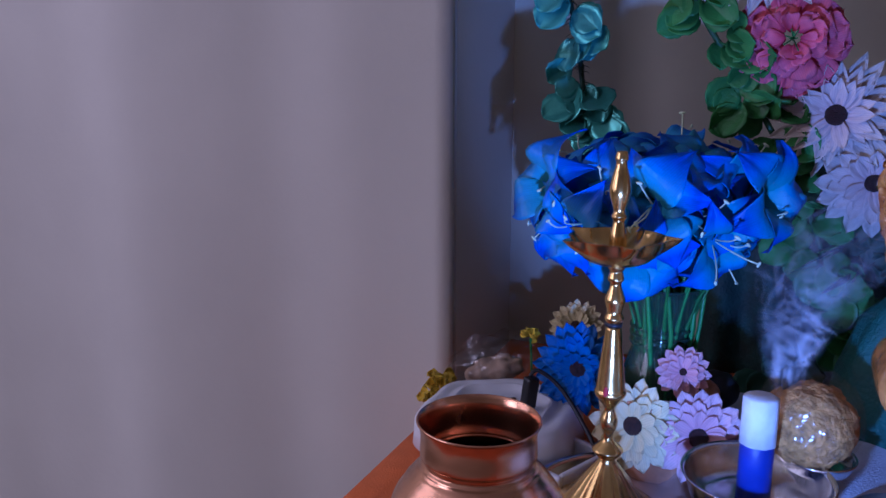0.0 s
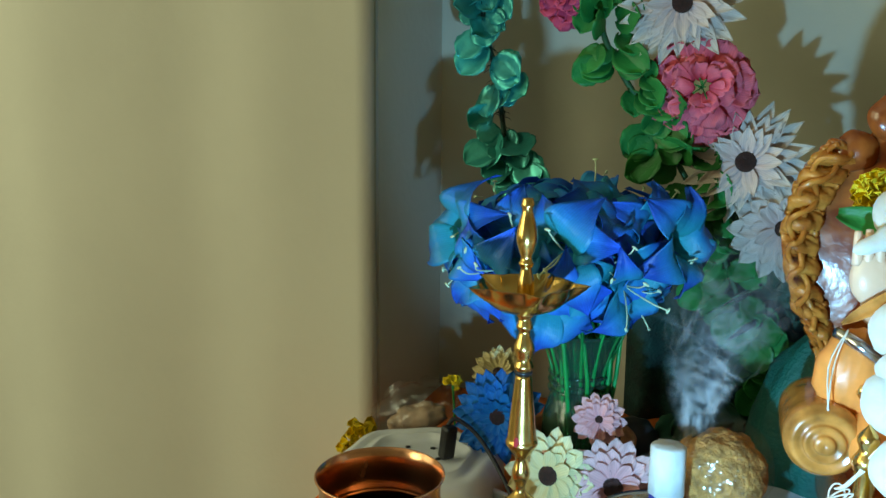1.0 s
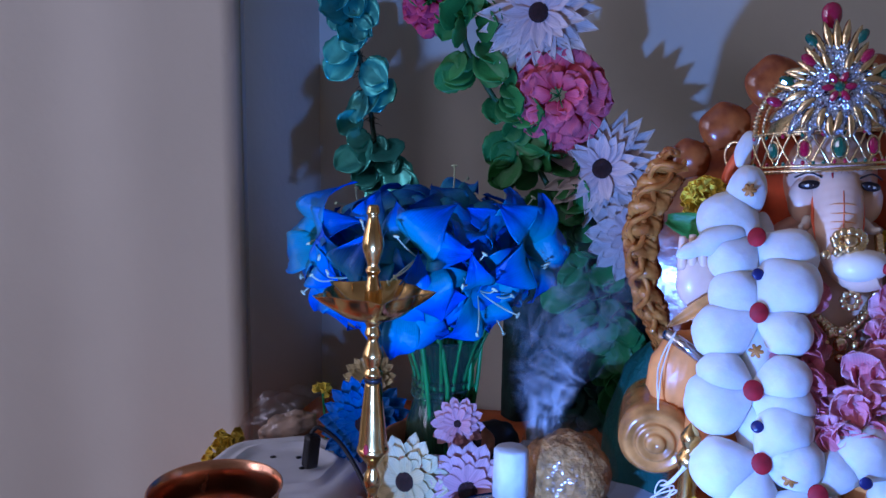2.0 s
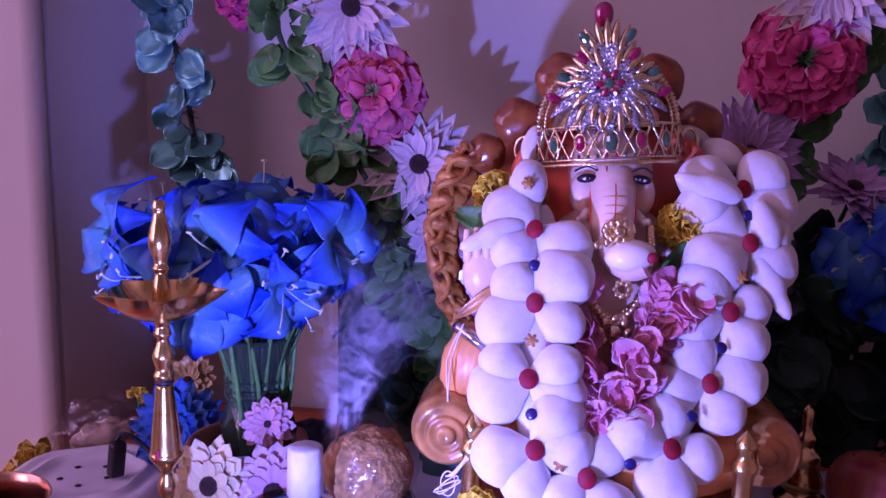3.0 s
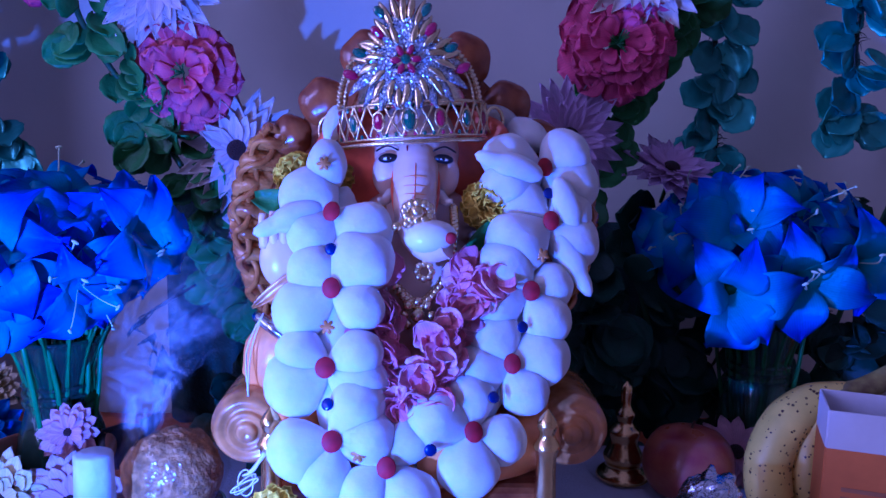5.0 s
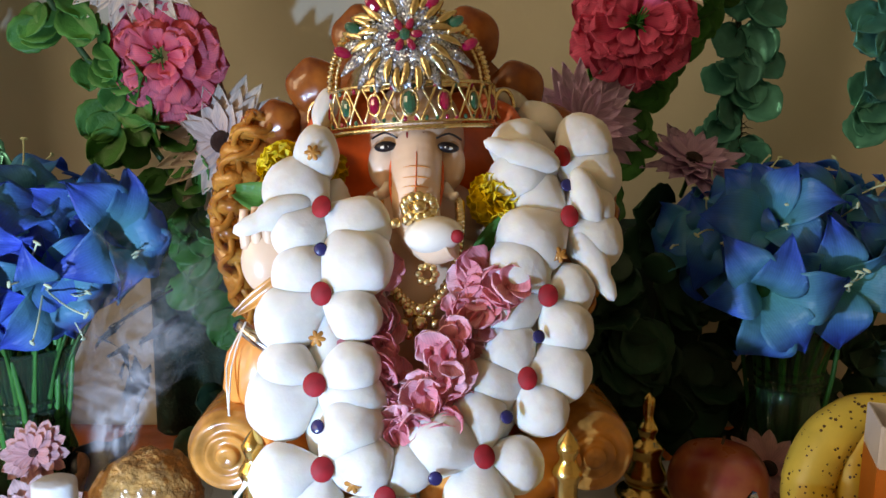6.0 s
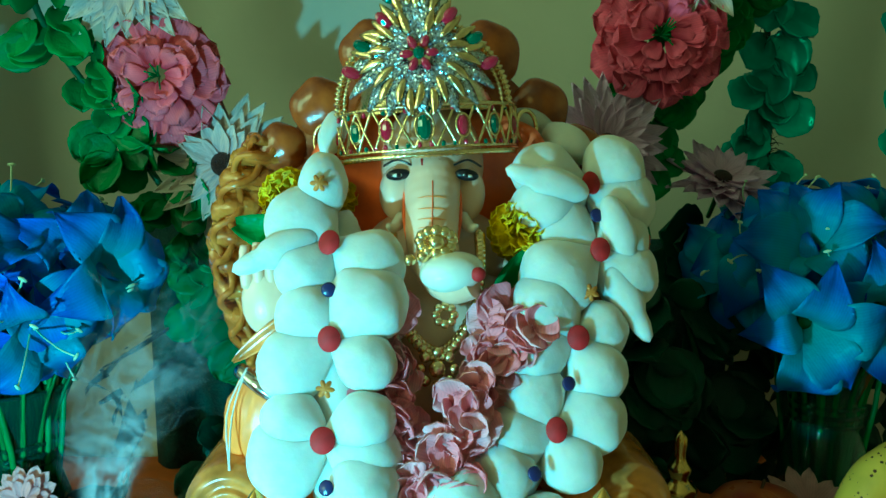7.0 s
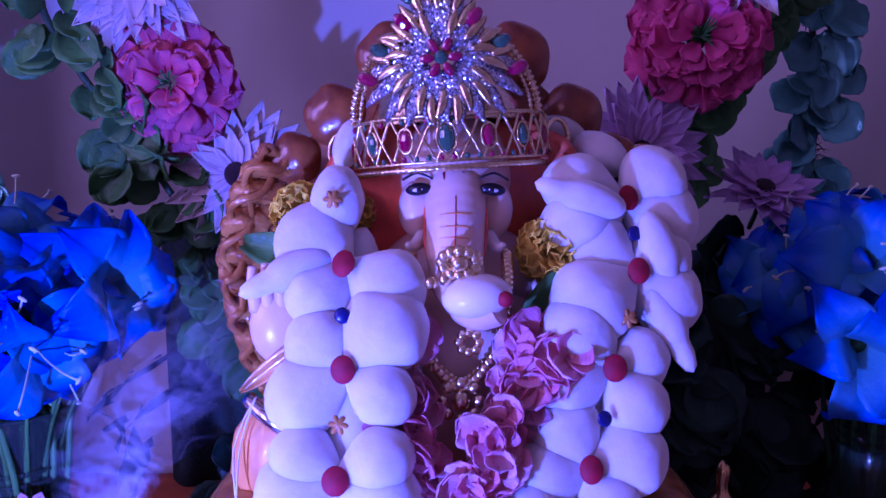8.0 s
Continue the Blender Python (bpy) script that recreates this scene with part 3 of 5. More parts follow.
peony(facing(0.333, 0.783, 0.405, 0.05, 0.05), 0.053, M_PEONY, "hot pink artificial peony with ruffled petals in the garland", 21)
peony(facing(0.707, 0.629, 0.440, -0.1, 0.05), 0.056, M_PEONYR, "crimson pink artificial peony with ruffled petals in the garland", 22)
peony(facing(0.212, 0.835, 0.500, 0, 0), 0.035, M_PEONYR, "red artificial peony half hidden by garland leaves", 23)


def lily_meshes():
    """Petals that rise in a narrow funnel, flare out and curl back at a pointed tip."""
    def f(j):
        def g(q, t):
            y = 2 * t - 1
            r = 0.003 + 0.020 * q + 0.038 * q * q - 0.002 * q ** 6
            z = 0.052 * math.sin(1.75 * min(q, 0.9)) - (0.022 + 0.010 * j) * max(0, q - 0.45) ** 1.6 * 2.2
            w = 0.5 * (0.036, 0.043, 0.040, 0.046)[j] * (0.20 + 0.80 * math.sin(math.pi * min(1, 0.04 + 0.86 * q)) ** 1.1) * max(0.0, 1 - max(0, (q - 0.58) / 0.42) ** 2.0) ** 0.8
            edge = 0.0060 * math.sin(9 * q + 2.2 * j + (2.0 if y > 0 else 0)) * y * y * q
            return (r, w * y, z + 0.006 * y * y * (1 - 1.1 * q) + edge - 0.0018 * math.exp(-(y * 4.5) ** 2) + 0.0006 * math.cos(14 * y) * q)
        return sheet(g, 14, 10)
    out = [f(j) for j in range(4)]
    for me in out:
        me.materials.append(M_LILY)
    return out


LILY = lily_meshes()
STAMENS = [tube([(0, 0, 0.01), (0.003, 0, 0.03), (0.008 + 0.005 * j, 0.002, 0.055), (0.016 + 0.006 * j, 0.004 * j, 0.064 + 0.004 * j)], 0.0007, 6) for j in range(2)]
ANTHER = blob(0.0032, 0.0013, 0.0013, 8, 6)
for me in STAMENS + [ANTHER]:
    me.materials.append(M_STAMEN)


def bouquet(label, foot, crown, radii, dirs, seed, front=()):
    """Lilies on stems out of one vase mouth; dirs are directions of the flower heads from the crown's middle."""
    ob = thing("lily_bouquet", Matrix.Translation(foot), label, "flowers", "lily bouquets")
    rng = random.Random(seed)
    c = Vector(crown) - Vector(foot)
    heads = [(c + Vector((d.x * radii[0], d.y * radii[1], d.z * radii[2])), (d + Vector((0, -0.25, 0.1))).normalized()) for d in (Vector(v).normalized() for v in dirs)]
    heads += [(Vector(p) - Vector(foot), Vector(v).normalized()) for p, v in front]
    for p, face in heads:
        head = part("lily", tube([(0, 0, -0.012), (0, 0, 0.0), (0, 0, 0.008)], 0.004, 8, lambda s: 0.6 + s), M_STEM, ob, aim(p - face * 0.03, face, rng.uniform(0, 6)))
        for i in range(6):
            me = LILY[rng.randrange(4)]
            part("petal", me, M_LILY, head, Matrix.Rotation(i * math.pi / 3 + rng.uniform(-0.12, 0.12), 4, "Z") @ Matrix.Rotation(rng.uniform(-0.28, 0.24), 4, "Y") @ Matrix.Rotation(rng.uniform(-0.25, 0.25), 4, "X") @ Matrix.Scale(rng.uniform(0.80, 1.04), 4))
        for i in range(rng.choice((0, 1, 2, 3))):
            st = rng.randrange(2)
            mm = Matrix.Rotation(rng.uniform(0, 6.28), 4, "Z")
            part("stamen", STAMENS[st], M_STAMEN, head, mm)
            part("anther", ANTHER, M_STAMEN, head, mm @ pose(0.016 + 0.006 * st, 0.004 * st, 0.064 + 0.004 * st, 0, 20, 70))
        q = p - face * 0.04
        foot_p = Vector((rng.uniform(-0.016, 0.016), rng.uniform(-0.016, 0.016), 0.01))
        mid = Vector((foot_p.x * 2.1 + q.x * 0.15, foot_p.y * 2.1 + q.y * 0.15, 0.16))
        part("stem", tube([foot_p, mid, q * 0.8 + mid * 0.2 + Vector((0, 0, 0.01)), q], 0.0022, 6), M_STEM, ob)
    for k in range(30):
        a = k * 0.45
        part("leaf_blade", tube([(0.010 * math.cos(a), 0.014 * math.sin(a), 0.02), (0.028 * math.cos(a), 0.028 * math.sin(a), 0.13), (0.05 * math.cos(a), 0.05 * math.sin(a), 0.19 + 0.01 * math.sin(3 * k))], 0.0026, 6, lambda s: 1 - 0.6 * s), M_STEM, ob)
    return ob


def head_dirs(seed, n):
    """Heads spread over the front and top of a dome."""
    rng = random.Random(seed)
    out = []
    for i in range(n):
        z = 1 - 1.55 * (i + 0.5) / n
        a = i * 2.399 + 0.4
        q = math.sqrt(max(0.02, 1 - z * z))
        v = Vector((q * math.cos(a), q * math.sin(a) * 0.8 - 0.12, z + rng.uniform(-0.1, 0.1)))
        out.append(v)
    return out


VASE_L, VASE_R = (0.214, 0.742), (0.852, 0.562)
VPROF = [(0, 0), (0.030, 0), (0.033, 0.003), (0.036, 0.030), (0.037, 0.070), (0.031, 0.100), (0.027, 0.112), (0.0285, 0.116), (0.0265, 0.120), (0.0285, 0.124), (0.0265, 0.128), (0.0285, 0.132), (0.027, 0.136), (0.032, 0.150), (0.039, 0.172), (0.0375, 0.172), (0.0305, 0.150), (0.0248, 0.134), (0.0248, 0.116), (0.029, 0.098), (0.034, 0.070), (0.033, 0.030), (0.028, 0.008), (0, 0.006)]
for (vx, vy), lab in ((VASE_L, "ribbed green-tinted glass vase holding blue lilies"), (VASE_R, "ribbed glass vase in shade holding blue lilies")):
    facet = lambda r, z, a: r * (1 + 0.03 * abs(math.sin(6 * a + z * 60)) * (0.01 < z < 0.095))
    ob = thing("vase", pose(vx, vy, 0.0015), lab, "vase", "glass vases")
    part("body", lathe(smooth_profile(VPROF, 2), 60, facet), M_GLASS, ob)
    part("rim", tube([(0.0383 * math.cos(k * math.pi / 12), 0.0383 * math.sin(k * math.pi / 12), 0.1735) for k in range(25)], 0.0017, 8, None, 2), M_GLASS, ob, None, "rounded glass lip")
    for k in range(3):
        part("neck_ring", tube([(0.0292 * math.cos(a * math.pi / 12), 0.0292 * math.sin(a * math.pi / 12), 0.116 + 0.008 * k) for a in range(25)], 0.0018, 8, None, 2), M_GLASS, ob)
bouquet("royal blue artificial lilies with pale stamens in a glass vase", (*VASE_L, 0.010), (0.198, 0.745, 0.250), (0.088, 0.065, 0.046), head_dirs(3, 24), 31, [((0.235, 0.672, 0.230), (0.1, -1, -0.25)), ((0.178, 0.668, 0.262), (-0.35, -1, 0.1)), ((0.120, 0.690, 0.240), (-0.6, -0.8, -0.05)), ((0.092, 0.720, 0.268), (-1, -0.5, 0.15)), ((0.165, 0.680, 0.215), (-0.2, -0.9, -0.4)), ((0.285, 0.690, 0.262), (0.35, -1, 0.05))])
bouquet("royal blue artificial lilies in a shaded vase by the fruit", (*VASE_R, 0.010), (0.846, 0.572, 0.256), (0.092, 0.072, 0.043), head_dirs(4, 22), 32, [((0.726, 0.478, 0.226), (-0.62, -0.85, -0.12)), ((0.795, 0.468, 0.232), (-0.50, -0.95, -0.05)), ((0.870, 0.470, 0.245), (-0.3, -1, 0.05)), ((0.765, 0.515, 0.285), (-0.7, -0.6, 0.5))])


# ---- leaf garlands ----
def leaf_mesh(r, lobes=0, cup=0.12):
    def f(s, t):
        y = 2 * t - 1
        w = r * 0.98 * math.sin(math.pi * (0.012 + 0.976 * s)) ** 0.56 * (1 + 0.04 * math.sin(s * 26) + (0.06 * math.cos(s * 9) if lobes else 0))
        return (2 * r * s, w * y, cup * r * (y * y - 0.6 * s * s) + 0.03 * r * math.sin(5 * y + 7 * s))
    return sheet(f, 12, 6, 0.0007)


def garland(name, path, material, count, size, spread, label, category, seed, twig=M_TWINE, lobes=0, droop=0.6):
    ob = thing(name, Matrix.Translation(path[0]), label, category, "leaf garlands")
    rng = random.Random(seed)
    pts = [Vector(p) for p in smooth_profile(path, 16)]
    base = Vector(path[0])
    part("vine", tube([p - base for p in pts[::4]], 0.003, 6, None, 2), twig, ob)
    kinds = [leaf_mesh(size * k, lobes, c) for k, c in ((1, 0.15), (0.85, 0.3), (0.7, 0.0), (1.15, 0.22))]
    for me in kinds:
        me.materials.append(material)
    for i in range(count):
        p = pts[int((i + rng.random()) / count * (len(pts) - 1))] - base
        a = rng.uniform(0, 6.28)
        out = Vector((math.cos(a) * 0.92 + FRONT.x * 0.5, -math.cos(a) * 0.39 + FRONT.y * 0.5, math.sin(a) * 0.7 - droop))
        q = p + Vector((math.cos(a), -0.4 * math.cos(a), math.sin(a))) * spread * rng.uniform(0.1, 1)
        nrm = FRONT + Vector((rng.uniform(-0.6, 0.6), rng.uniform(-0.4, 0.4), rng.uniform(-0.3, 0.7)))
        part("leaf", rng.choice(kinds), material, ob, along(q, out, nrm))
    return ob


IVY_L = [(0.200, 0.850, 0.640), (0.228, 0.832, 0.540), (0.245, 0.822, 0.455), (0.285, 0.812, 0.385), (0.325, 0.806, 0.325), (0.365, 0.800, 0.250), (0.400, 0.795, 0.170), (0.430, 0.785, 0.10)]
IVY_R = [(0.850, 0.640, 0.640), (0.812, 0.648, 0.560), (0.790, 0.655, 0.480), (0.752, 0.668, 0.420), (0.715, 0.680, 0.350), (0.690, 0.690, 0.260), (0.660, 0.700, 0.170)]
garland("ivy_garland", IVY_L, M_LEAF, 120, 0.0165, 0.022, "green artificial ivy garland with rounded leaves hung beside the throne", "garland", 41)
garland("ivy_garland", IVY_R, M_LEAF, 110, 0.0165, 0.024, "green artificial ivy garland in shade beside the throne", "garland", 42)
FOIL_L = [(0.112, 0.930, 0.66), (0.124, 0.926, 0.56), (0.132, 0.924, 0.49), (0.150, 0.921, 0.415), (0.160, 0.920, 0.35), (0.172, 0.918, 0.315)]
FOIL_R = [(0.892, 0.660, 0.66), (0.872, 0.665, 0.55), (0.862, 0.668, 0.48), (0.873, 0.670, 0.41), (0.878, 0.672, 0.34), (0.875, 0.674, 0.30)]
FOIL_X = [(1.030, 0.600, 0.66), (1.010, 0.605, 0.55), (1.002, 0.606, 0.48), (1.005, 0.606, 0.41), (1.012, 0.605, 0.37)]
for i, (p, lab) in enumerate(((FOIL_L, "glossy teal foil leaf garland on a dark tinsel string"), (FOIL_R, "dark green foil leaf garland on a tinsel string"), (FOIL_X, "dark green foil leaf garland by the far side of the niche"))):
    g = garland("foil_garland", p, M_FOIL, 46, 0.019, 0.018, lab, "garland", 50 + i, M_TINSEL, 1, 0.9)
    rng = random.Random(60 + i)
    spike = tube([(0, 0, 0), (0.007, 0, 0.002), (0.014, 0.001, 0)], 0.0008, 4, lambda s: 1 - 0.8 * s, 2)
    spike.materials.append(M_TINSEL)
    pts = [Vector(q) - Vector(p[0]) for q in smooth_profile(p, 26)]
    for q in pts:
        for k in range(2):
            part("tinsel_strand", spike, M_TINSEL, g, along(q, (rng.uniform(-1, 1), rng.uniform(-1, 1), rng.uniform(-1, 1))))


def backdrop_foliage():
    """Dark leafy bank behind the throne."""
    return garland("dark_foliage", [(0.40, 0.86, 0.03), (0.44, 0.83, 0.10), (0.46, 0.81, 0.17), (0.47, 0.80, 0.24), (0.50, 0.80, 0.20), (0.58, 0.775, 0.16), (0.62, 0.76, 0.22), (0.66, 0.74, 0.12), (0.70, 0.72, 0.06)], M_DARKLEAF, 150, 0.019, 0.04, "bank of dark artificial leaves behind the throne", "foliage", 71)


backdrop_foliage()
# Made-up leaf bank: it darkens a plain stretch of wall behind the fruit.
garland("dark_foliage", [(0.60, 0.74, 0.20), (0.66, 0.66, 0.24), (0.70, 0.64, 0.18), (0.66, 0.66, 0.10), (0.72, 0.64, 0.04), (0.78, 0.64, 0.12), (0.76, 0.64, 0.22), (0.84, 0.64, 0.24), (0.90, 0.62, 0.16), (0.86, 0.63, 0.06), (0.96, 0.60, 0.08), (1.00, 0.58, 0.20), (1.04, 0.57, 0.30)], M_DARKLEAF, 230, 0.023, 0.05, "dark leaves added to darken the plain wall behind the fruit", "foliage", 72)


# ---- throne and statue ----
SEAT = ALTAR @ pose(0.2206, 0.70, 0)


def compound(rows):
    """One mesh out of several (mesh, pose, material)."""
    verts, faces, idx, mats = [], [], [], []
    for me, m, material in rows:
        if material not in mats:
            mats.append(material)
        k = len(verts)
        verts += [m @ v.co for v in me.vertices]
        for p in me.polygons:
            faces.append(tuple(k + v for v in p.vertices))
            idx.append(mats.index(material))
    out = mesh_of("compound", verts, faces)
    for material in mats:
        out.materials.append(material)
    out.polygons.foreach_set("material_index", idx)
    return out


def throne():
    ob = thing("throne", SEAT @ pose(-0.004, 0, PZ), "amber-glazed throne with a lobed arched back and round bolsters", "throne")
    z = -PZ
    part("seat_block", box(0.20, 0.17, 0.070, 0.012, 4), M_AMBER, ob, pose(0, -0.03, 0.036))
    half = [(0.085, 0.12), (0.105, 0.19), (0.122, 0.225), (0.132, 0.26), (0.133, 0.295), (0.122, 0.332), (0.104, 0.355)]

    def panel(s, t):
        h = 0.10 + 0.32 * t
        w = np.interp(h, [0.10, 0.19, 0.26, 0.30, 0.355, 0.37, 0.39, 0.42], [0.085, 0.105, 0.128, 0.126, 0.098, 0.078, 0.055, 0.022])
        return ((2 * s - 1) * w, 0.016 + 0.004 * math.cos(6 * (2 * s - 1)), h + z)
    part("back_panel", sheet(panel, 24, 24, 0.014), M_AMBER, ob)
    for sx in (-1, 1):
        pts = [(sx * x, 0.004, h + z) for x, h in half]
        line = [Vector(p) for p in smooth_profile(pts, 18)]
        for k in range(2):
            strand = []
            for i, p in enumerate(line):
                a = 2 * math.pi * (4.6 * i / (len(line) - 1) + k / 2) * sx
                w = noise.noise(Vector((i * 0.11, k * 3.0, sx))) * 0.004
                strand.append(p + Vector((sx * 0.0062 * math.cos(a) + w, 0.0050 * math.sin(a) - 0.003, 0.0040 * math.cos(a) + w)))
            part("rope_strand", tube(strand, 0.0024, 10, lambda q, k=k: 1 + 0.30 * noise.noise(Vector((q * 26, k * 5.0, 0))), 0), M_HONEY, ob)

        def ruffle(u, v, sx=sx, line=line):
            p = line[min(len(line) - 1, int(u * (len(line) - 1)))]
            w = noise.noise(Vector((u * 14, v * 3, sx * 4)))
            return (p.x + sx * (0.026 * (v - 0.62) + 0.004 * w), p.y + 0.004 - 0.0075 * math.sin(3.1 * v) * math.sin(u * 74 + 5 * v) + 0.003 * w, p.z + 0.012 * (v - 0.5))
        part("ruffled_border", sheet(ruffle, 150, 10, 0.0045), M_HONEY, ob)
        for x, h, r in ((0.096, 0.352, 0.017), (0.070, 0.378, 0.020), (0.036, 0.412, 0.022)):
            part("lobe", blob(r, 0.011, r * 0.95, 30, 20, lambda d: 1 + 0.05 * math.sin(5 * d.x + 3 * d.z)), M_AMBER, ob, pose(sx * x, 0.012, h + z))
        whorl = [(0.0, 0.0), (0.006, -0.001), (0.008, 0.003), (0.013, 0.001), (0.015, 0.005), (0.021, 0.003), (0.025, 0.009), (0.027, 0.018), (0.0265, 0.07), (0.022, 0.085), (0.0, 0.088)]
        part("bolster", lathe(smooth_profile(whorl, 3), 40), M_GOLDGLAZE, ob, pose(sx * 0.112, -0.095, 0.152 + z, -90) @ pose(0, 0, 0))
        prof = [(0, 0), (0.014, 0), (0.014, 0.006), (0.008, 0.012), (0.011, 0.020), (0.007, 0.028), (0.009, 0.034), (0.0055, 0.042), (0.0075, 0.060), (0.0065, 0.095), (0.009, 0.104), (0.005, 0.112), (0.007, 0.120), (0.0, 0.130)]
        part("post", lathe(smooth_profile(prof, 3), 24), M_BRASS, ob, pose(sx * 0.090, -0.120, 0.001), "turned brass post")
    part("crest_lobe", blob(0.017, 0.011, 0.017, 18, 10), M_AMBER, ob, pose(0, 0.014, 0.425 + z))
    return ob


throne()


def statue():
    rows = []

    def add(me, m, material):
        rows.append((me, m, material))
    add(blob(0.052, 0.045, 0.058, 28, 20), pose(0.0, -0.030, 0.235), M_SKIN)                       # belly
    add(blob(0.046, 0.032, 0.030, 24, 14), pose(0.0, -0.020, 0.288), M_SKIN)                       # shoulders
    face = lambda d: 1 + 0.12 * max(0, -d.y) * (1 - abs(d.x)) - 0.10 * max(0, -d.z) * abs(d.x)
    add(blob(0.0315, 0.036, 0.042, 32, 24, face), pose(-0.003, -0.020, 0.340), M_SKIN)              # head
    for sx in (-1, 1):
        add(blob(0.0105, 0.010, 0.016, 18, 12), pose(-0.003 + sx * 0.0205, -0.0445, 0.327), M_SKIN)  # cheeks
        ear = lambda s, t, sx=sx: (-0.003 + sx * (0.020 + 0.054 * s * (1 - 0.25 * (2 * t - 1) ** 2)), -0.022 - 0.008 * s + 0.010 * math.sin(3.1 * s) + 0.006 * (2 * t - 1) ** 2, 0.338 + (2 * t - 1) * (0.022 + 0.016 * math.sin(math.pi * (0.25 + 0.6 * s))) - 0.004 * s)
        add(sheet(ear, 14, 14, 0.006), Matrix(), M_REDCLAY)
        add(tube([(-0.003 + sx * 0.017, -0.052, 0.313), (-0.003 + sx * 0.022, -0.062, 0.309), (-0.003 + sx * 0.025, -0.068, 0.311)], 0.0048, 12, lambda s: 1 - 0.75 * s), Matrix(), M_WHITECLAY)
        add(blob(0.0072, 0.003, 0.0034, 16, 8), pose(-0.003 + sx * 0.0195, -0.0562, 0.3385, 0, sx * 8, sx * 14), M_KOHL)
        add(blob(0.0036, 0.003, 0.0013, 14, 8), pose(-0.003 + sx * 0.0195, -0.0572, 0.3383, 0, sx * 8, sx * 14), M_WHITECLAY)
        add(blob(0.0017, 0.0032, 0.0016, 10, 8), pose(-0.003 + sx * 0.0190, -0.0579, 0.3383), M_KOHL)
        add(tube([(-0.003 + sx * 0.012, -0.0575, 0.3440), (-0.003 + sx * 0.020, -0.0560, 0.3470), (-0.003 + sx * 0.028, -0.0490, 0.3430)], 0.0007, 6), Matrix(), M_KOHL)
        add(tube([(sx * 0.040, -0.020, 0.285), (sx * 0.068, -0.030, 0.262), (sx * 0.082, -0.045, 0.240), (sx * 0.086, -0.056, 0.246), (sx * 0.088, -0.060, 0.258)], 0.014, 16, lambda s: 1 - 0.3 * s), Matrix(), M_SKIN)
        add(tube([(sx * 0.02, -0.03, 0.175), (sx * 0.065, -0.055, 0.165), (sx * 0.080, -0.085, 0.150), (sx * 0.04, -0.105, 0.142), (0.0, -0.110, 0.140)], 0.027, 18, lambda s: 1 - 0.35 * s), Matrix(), M_ORCLAY)
    trunk = [(-0.003, -0.036, 0.350), (-0.003, -0.049, 0.336), (-0.003, -0.060, 0.320), (-0.003, -0.068, 0.303), (0.000, -0.077, 0.290), (0.008, -0.084, 0.283), (0.018, -0.088, 0.286)]
    add(tube(trunk, 0.0172, 24, lambda s: (1.0 - 0.30 * s) * (1 + 0.006 * math.sin(s * 130)), 14), Matrix(), M_SKIN)
    add(blob(0.0175, 0.013, 0.0110, 24, 14), pose(0.0075, -0.090, 0.2885, 0, -8, 0), M_WHITECLAY)     # sweet held in the trunk
    add(blob(0.0040, 0.003, 0.0040, 12, 8), pose(0.021, -0.0995, 0.289), M_RED)
    add(tube([(-0.0185, -0.052, 0.330), (-0.0190, -0.060, 0.315), (-0.0165, -0.068, 0.302)], 0.0012, 8), Matrix(), M_REDCLAY)
    add(tube([(0.0125, -0.052, 0.330), (0.0130, -0.060, 0.315), (0.0105, -0.068, 0.302)], 0.0012, 8), Matrix(), M_REDCLAY)
    # trunk creases and the red line down its middle
    tp = [Vector(p) for p in smooth_profile(trunk, 14)]
    line = []
    for i in range(4, 52):
        d = (tp[i + 1] - tp[i - 1]).normalized()
        out = Vector((0, d.z, -d.y)).normalized()
        r = 0.0172 * (1.0 - 0.30 * i / (len(tp) - 1))
        if 22 <= i <= 48:
            line.append(tp[i] + out * (r + 0.0002))
        if 26 <= i <= 50 and i % 4 == 0:
            across = d.cross(out)
            add(tube([tp[i] + (out * math.cos(a) + across * math.sin(a)) * (r + 0.0001) for a in (-0.55, -0.3, 0, 0.3, 0.55)], 0.00035, 5, lambda q: 0.2 + math.sin(math.pi * q)), Matrix(), M_ORCLAY)
    add(tube(line[::3], 0.00035, 5), Matrix(), M_REDCLAY)
    for k in range(2):
        add(tube([(-0.0115, -0.0605, 0.3345 - 0.0026 * k), (-0.003, -0.0668, 0.3338 - 0.0026 * k), (0.0055, -0.0605, 0.3345 - 0.0026 * k)], 0.00075, 6), Matrix(), M_WHITECLAY)
    # raised palm
    add(blob(0.0145, 0.0075, 0.019, 20, 14), pose(-0.094, -0.076, 0.268, 0, -6, 0), M_SKIN)
    for k in range(4):
        x = -0.1045 + 0.0068 * k
        add(tube([(x, -0.077, 0.278), (x - 0.0008, -0.080, 0.292), (x - 0.001, -0.078, 0.303 - 0.0016 * abs(k - 1.4))], 0.0037, 10, lambda q: 1 - 0.35 * q), Matrix(), M_SKIN)
    # painted mark on the brow
    add(tube([(-0.009, -0.0595, 0.3475), (-0.008, -0.0620, 0.3420), (-0.004, -0.0635, 0.3400), (0.000, -0.0620, 0.3420), (0.001, -0.0595, 0.3475)], 0.0008, 6), Matrix(), M_RED)
    add(tube([(-0.004, -0.0600, 0.3475), (-0.004, -0.0636, 0.3400)], 0.0007, 6, None, 0), Matrix(), M_RED)
    # robe fan, lower garment
    fan = lambda d: 1 + 0.04 * math.sin(16 * math.atan2(d.z, d.x + 1e-6))
    add(blob(0.026, 0.018, 0.034, 64, 14, fan), pose(-0.098, -0.062, 0.196, 0, 12, 0), M_ORCLAY)
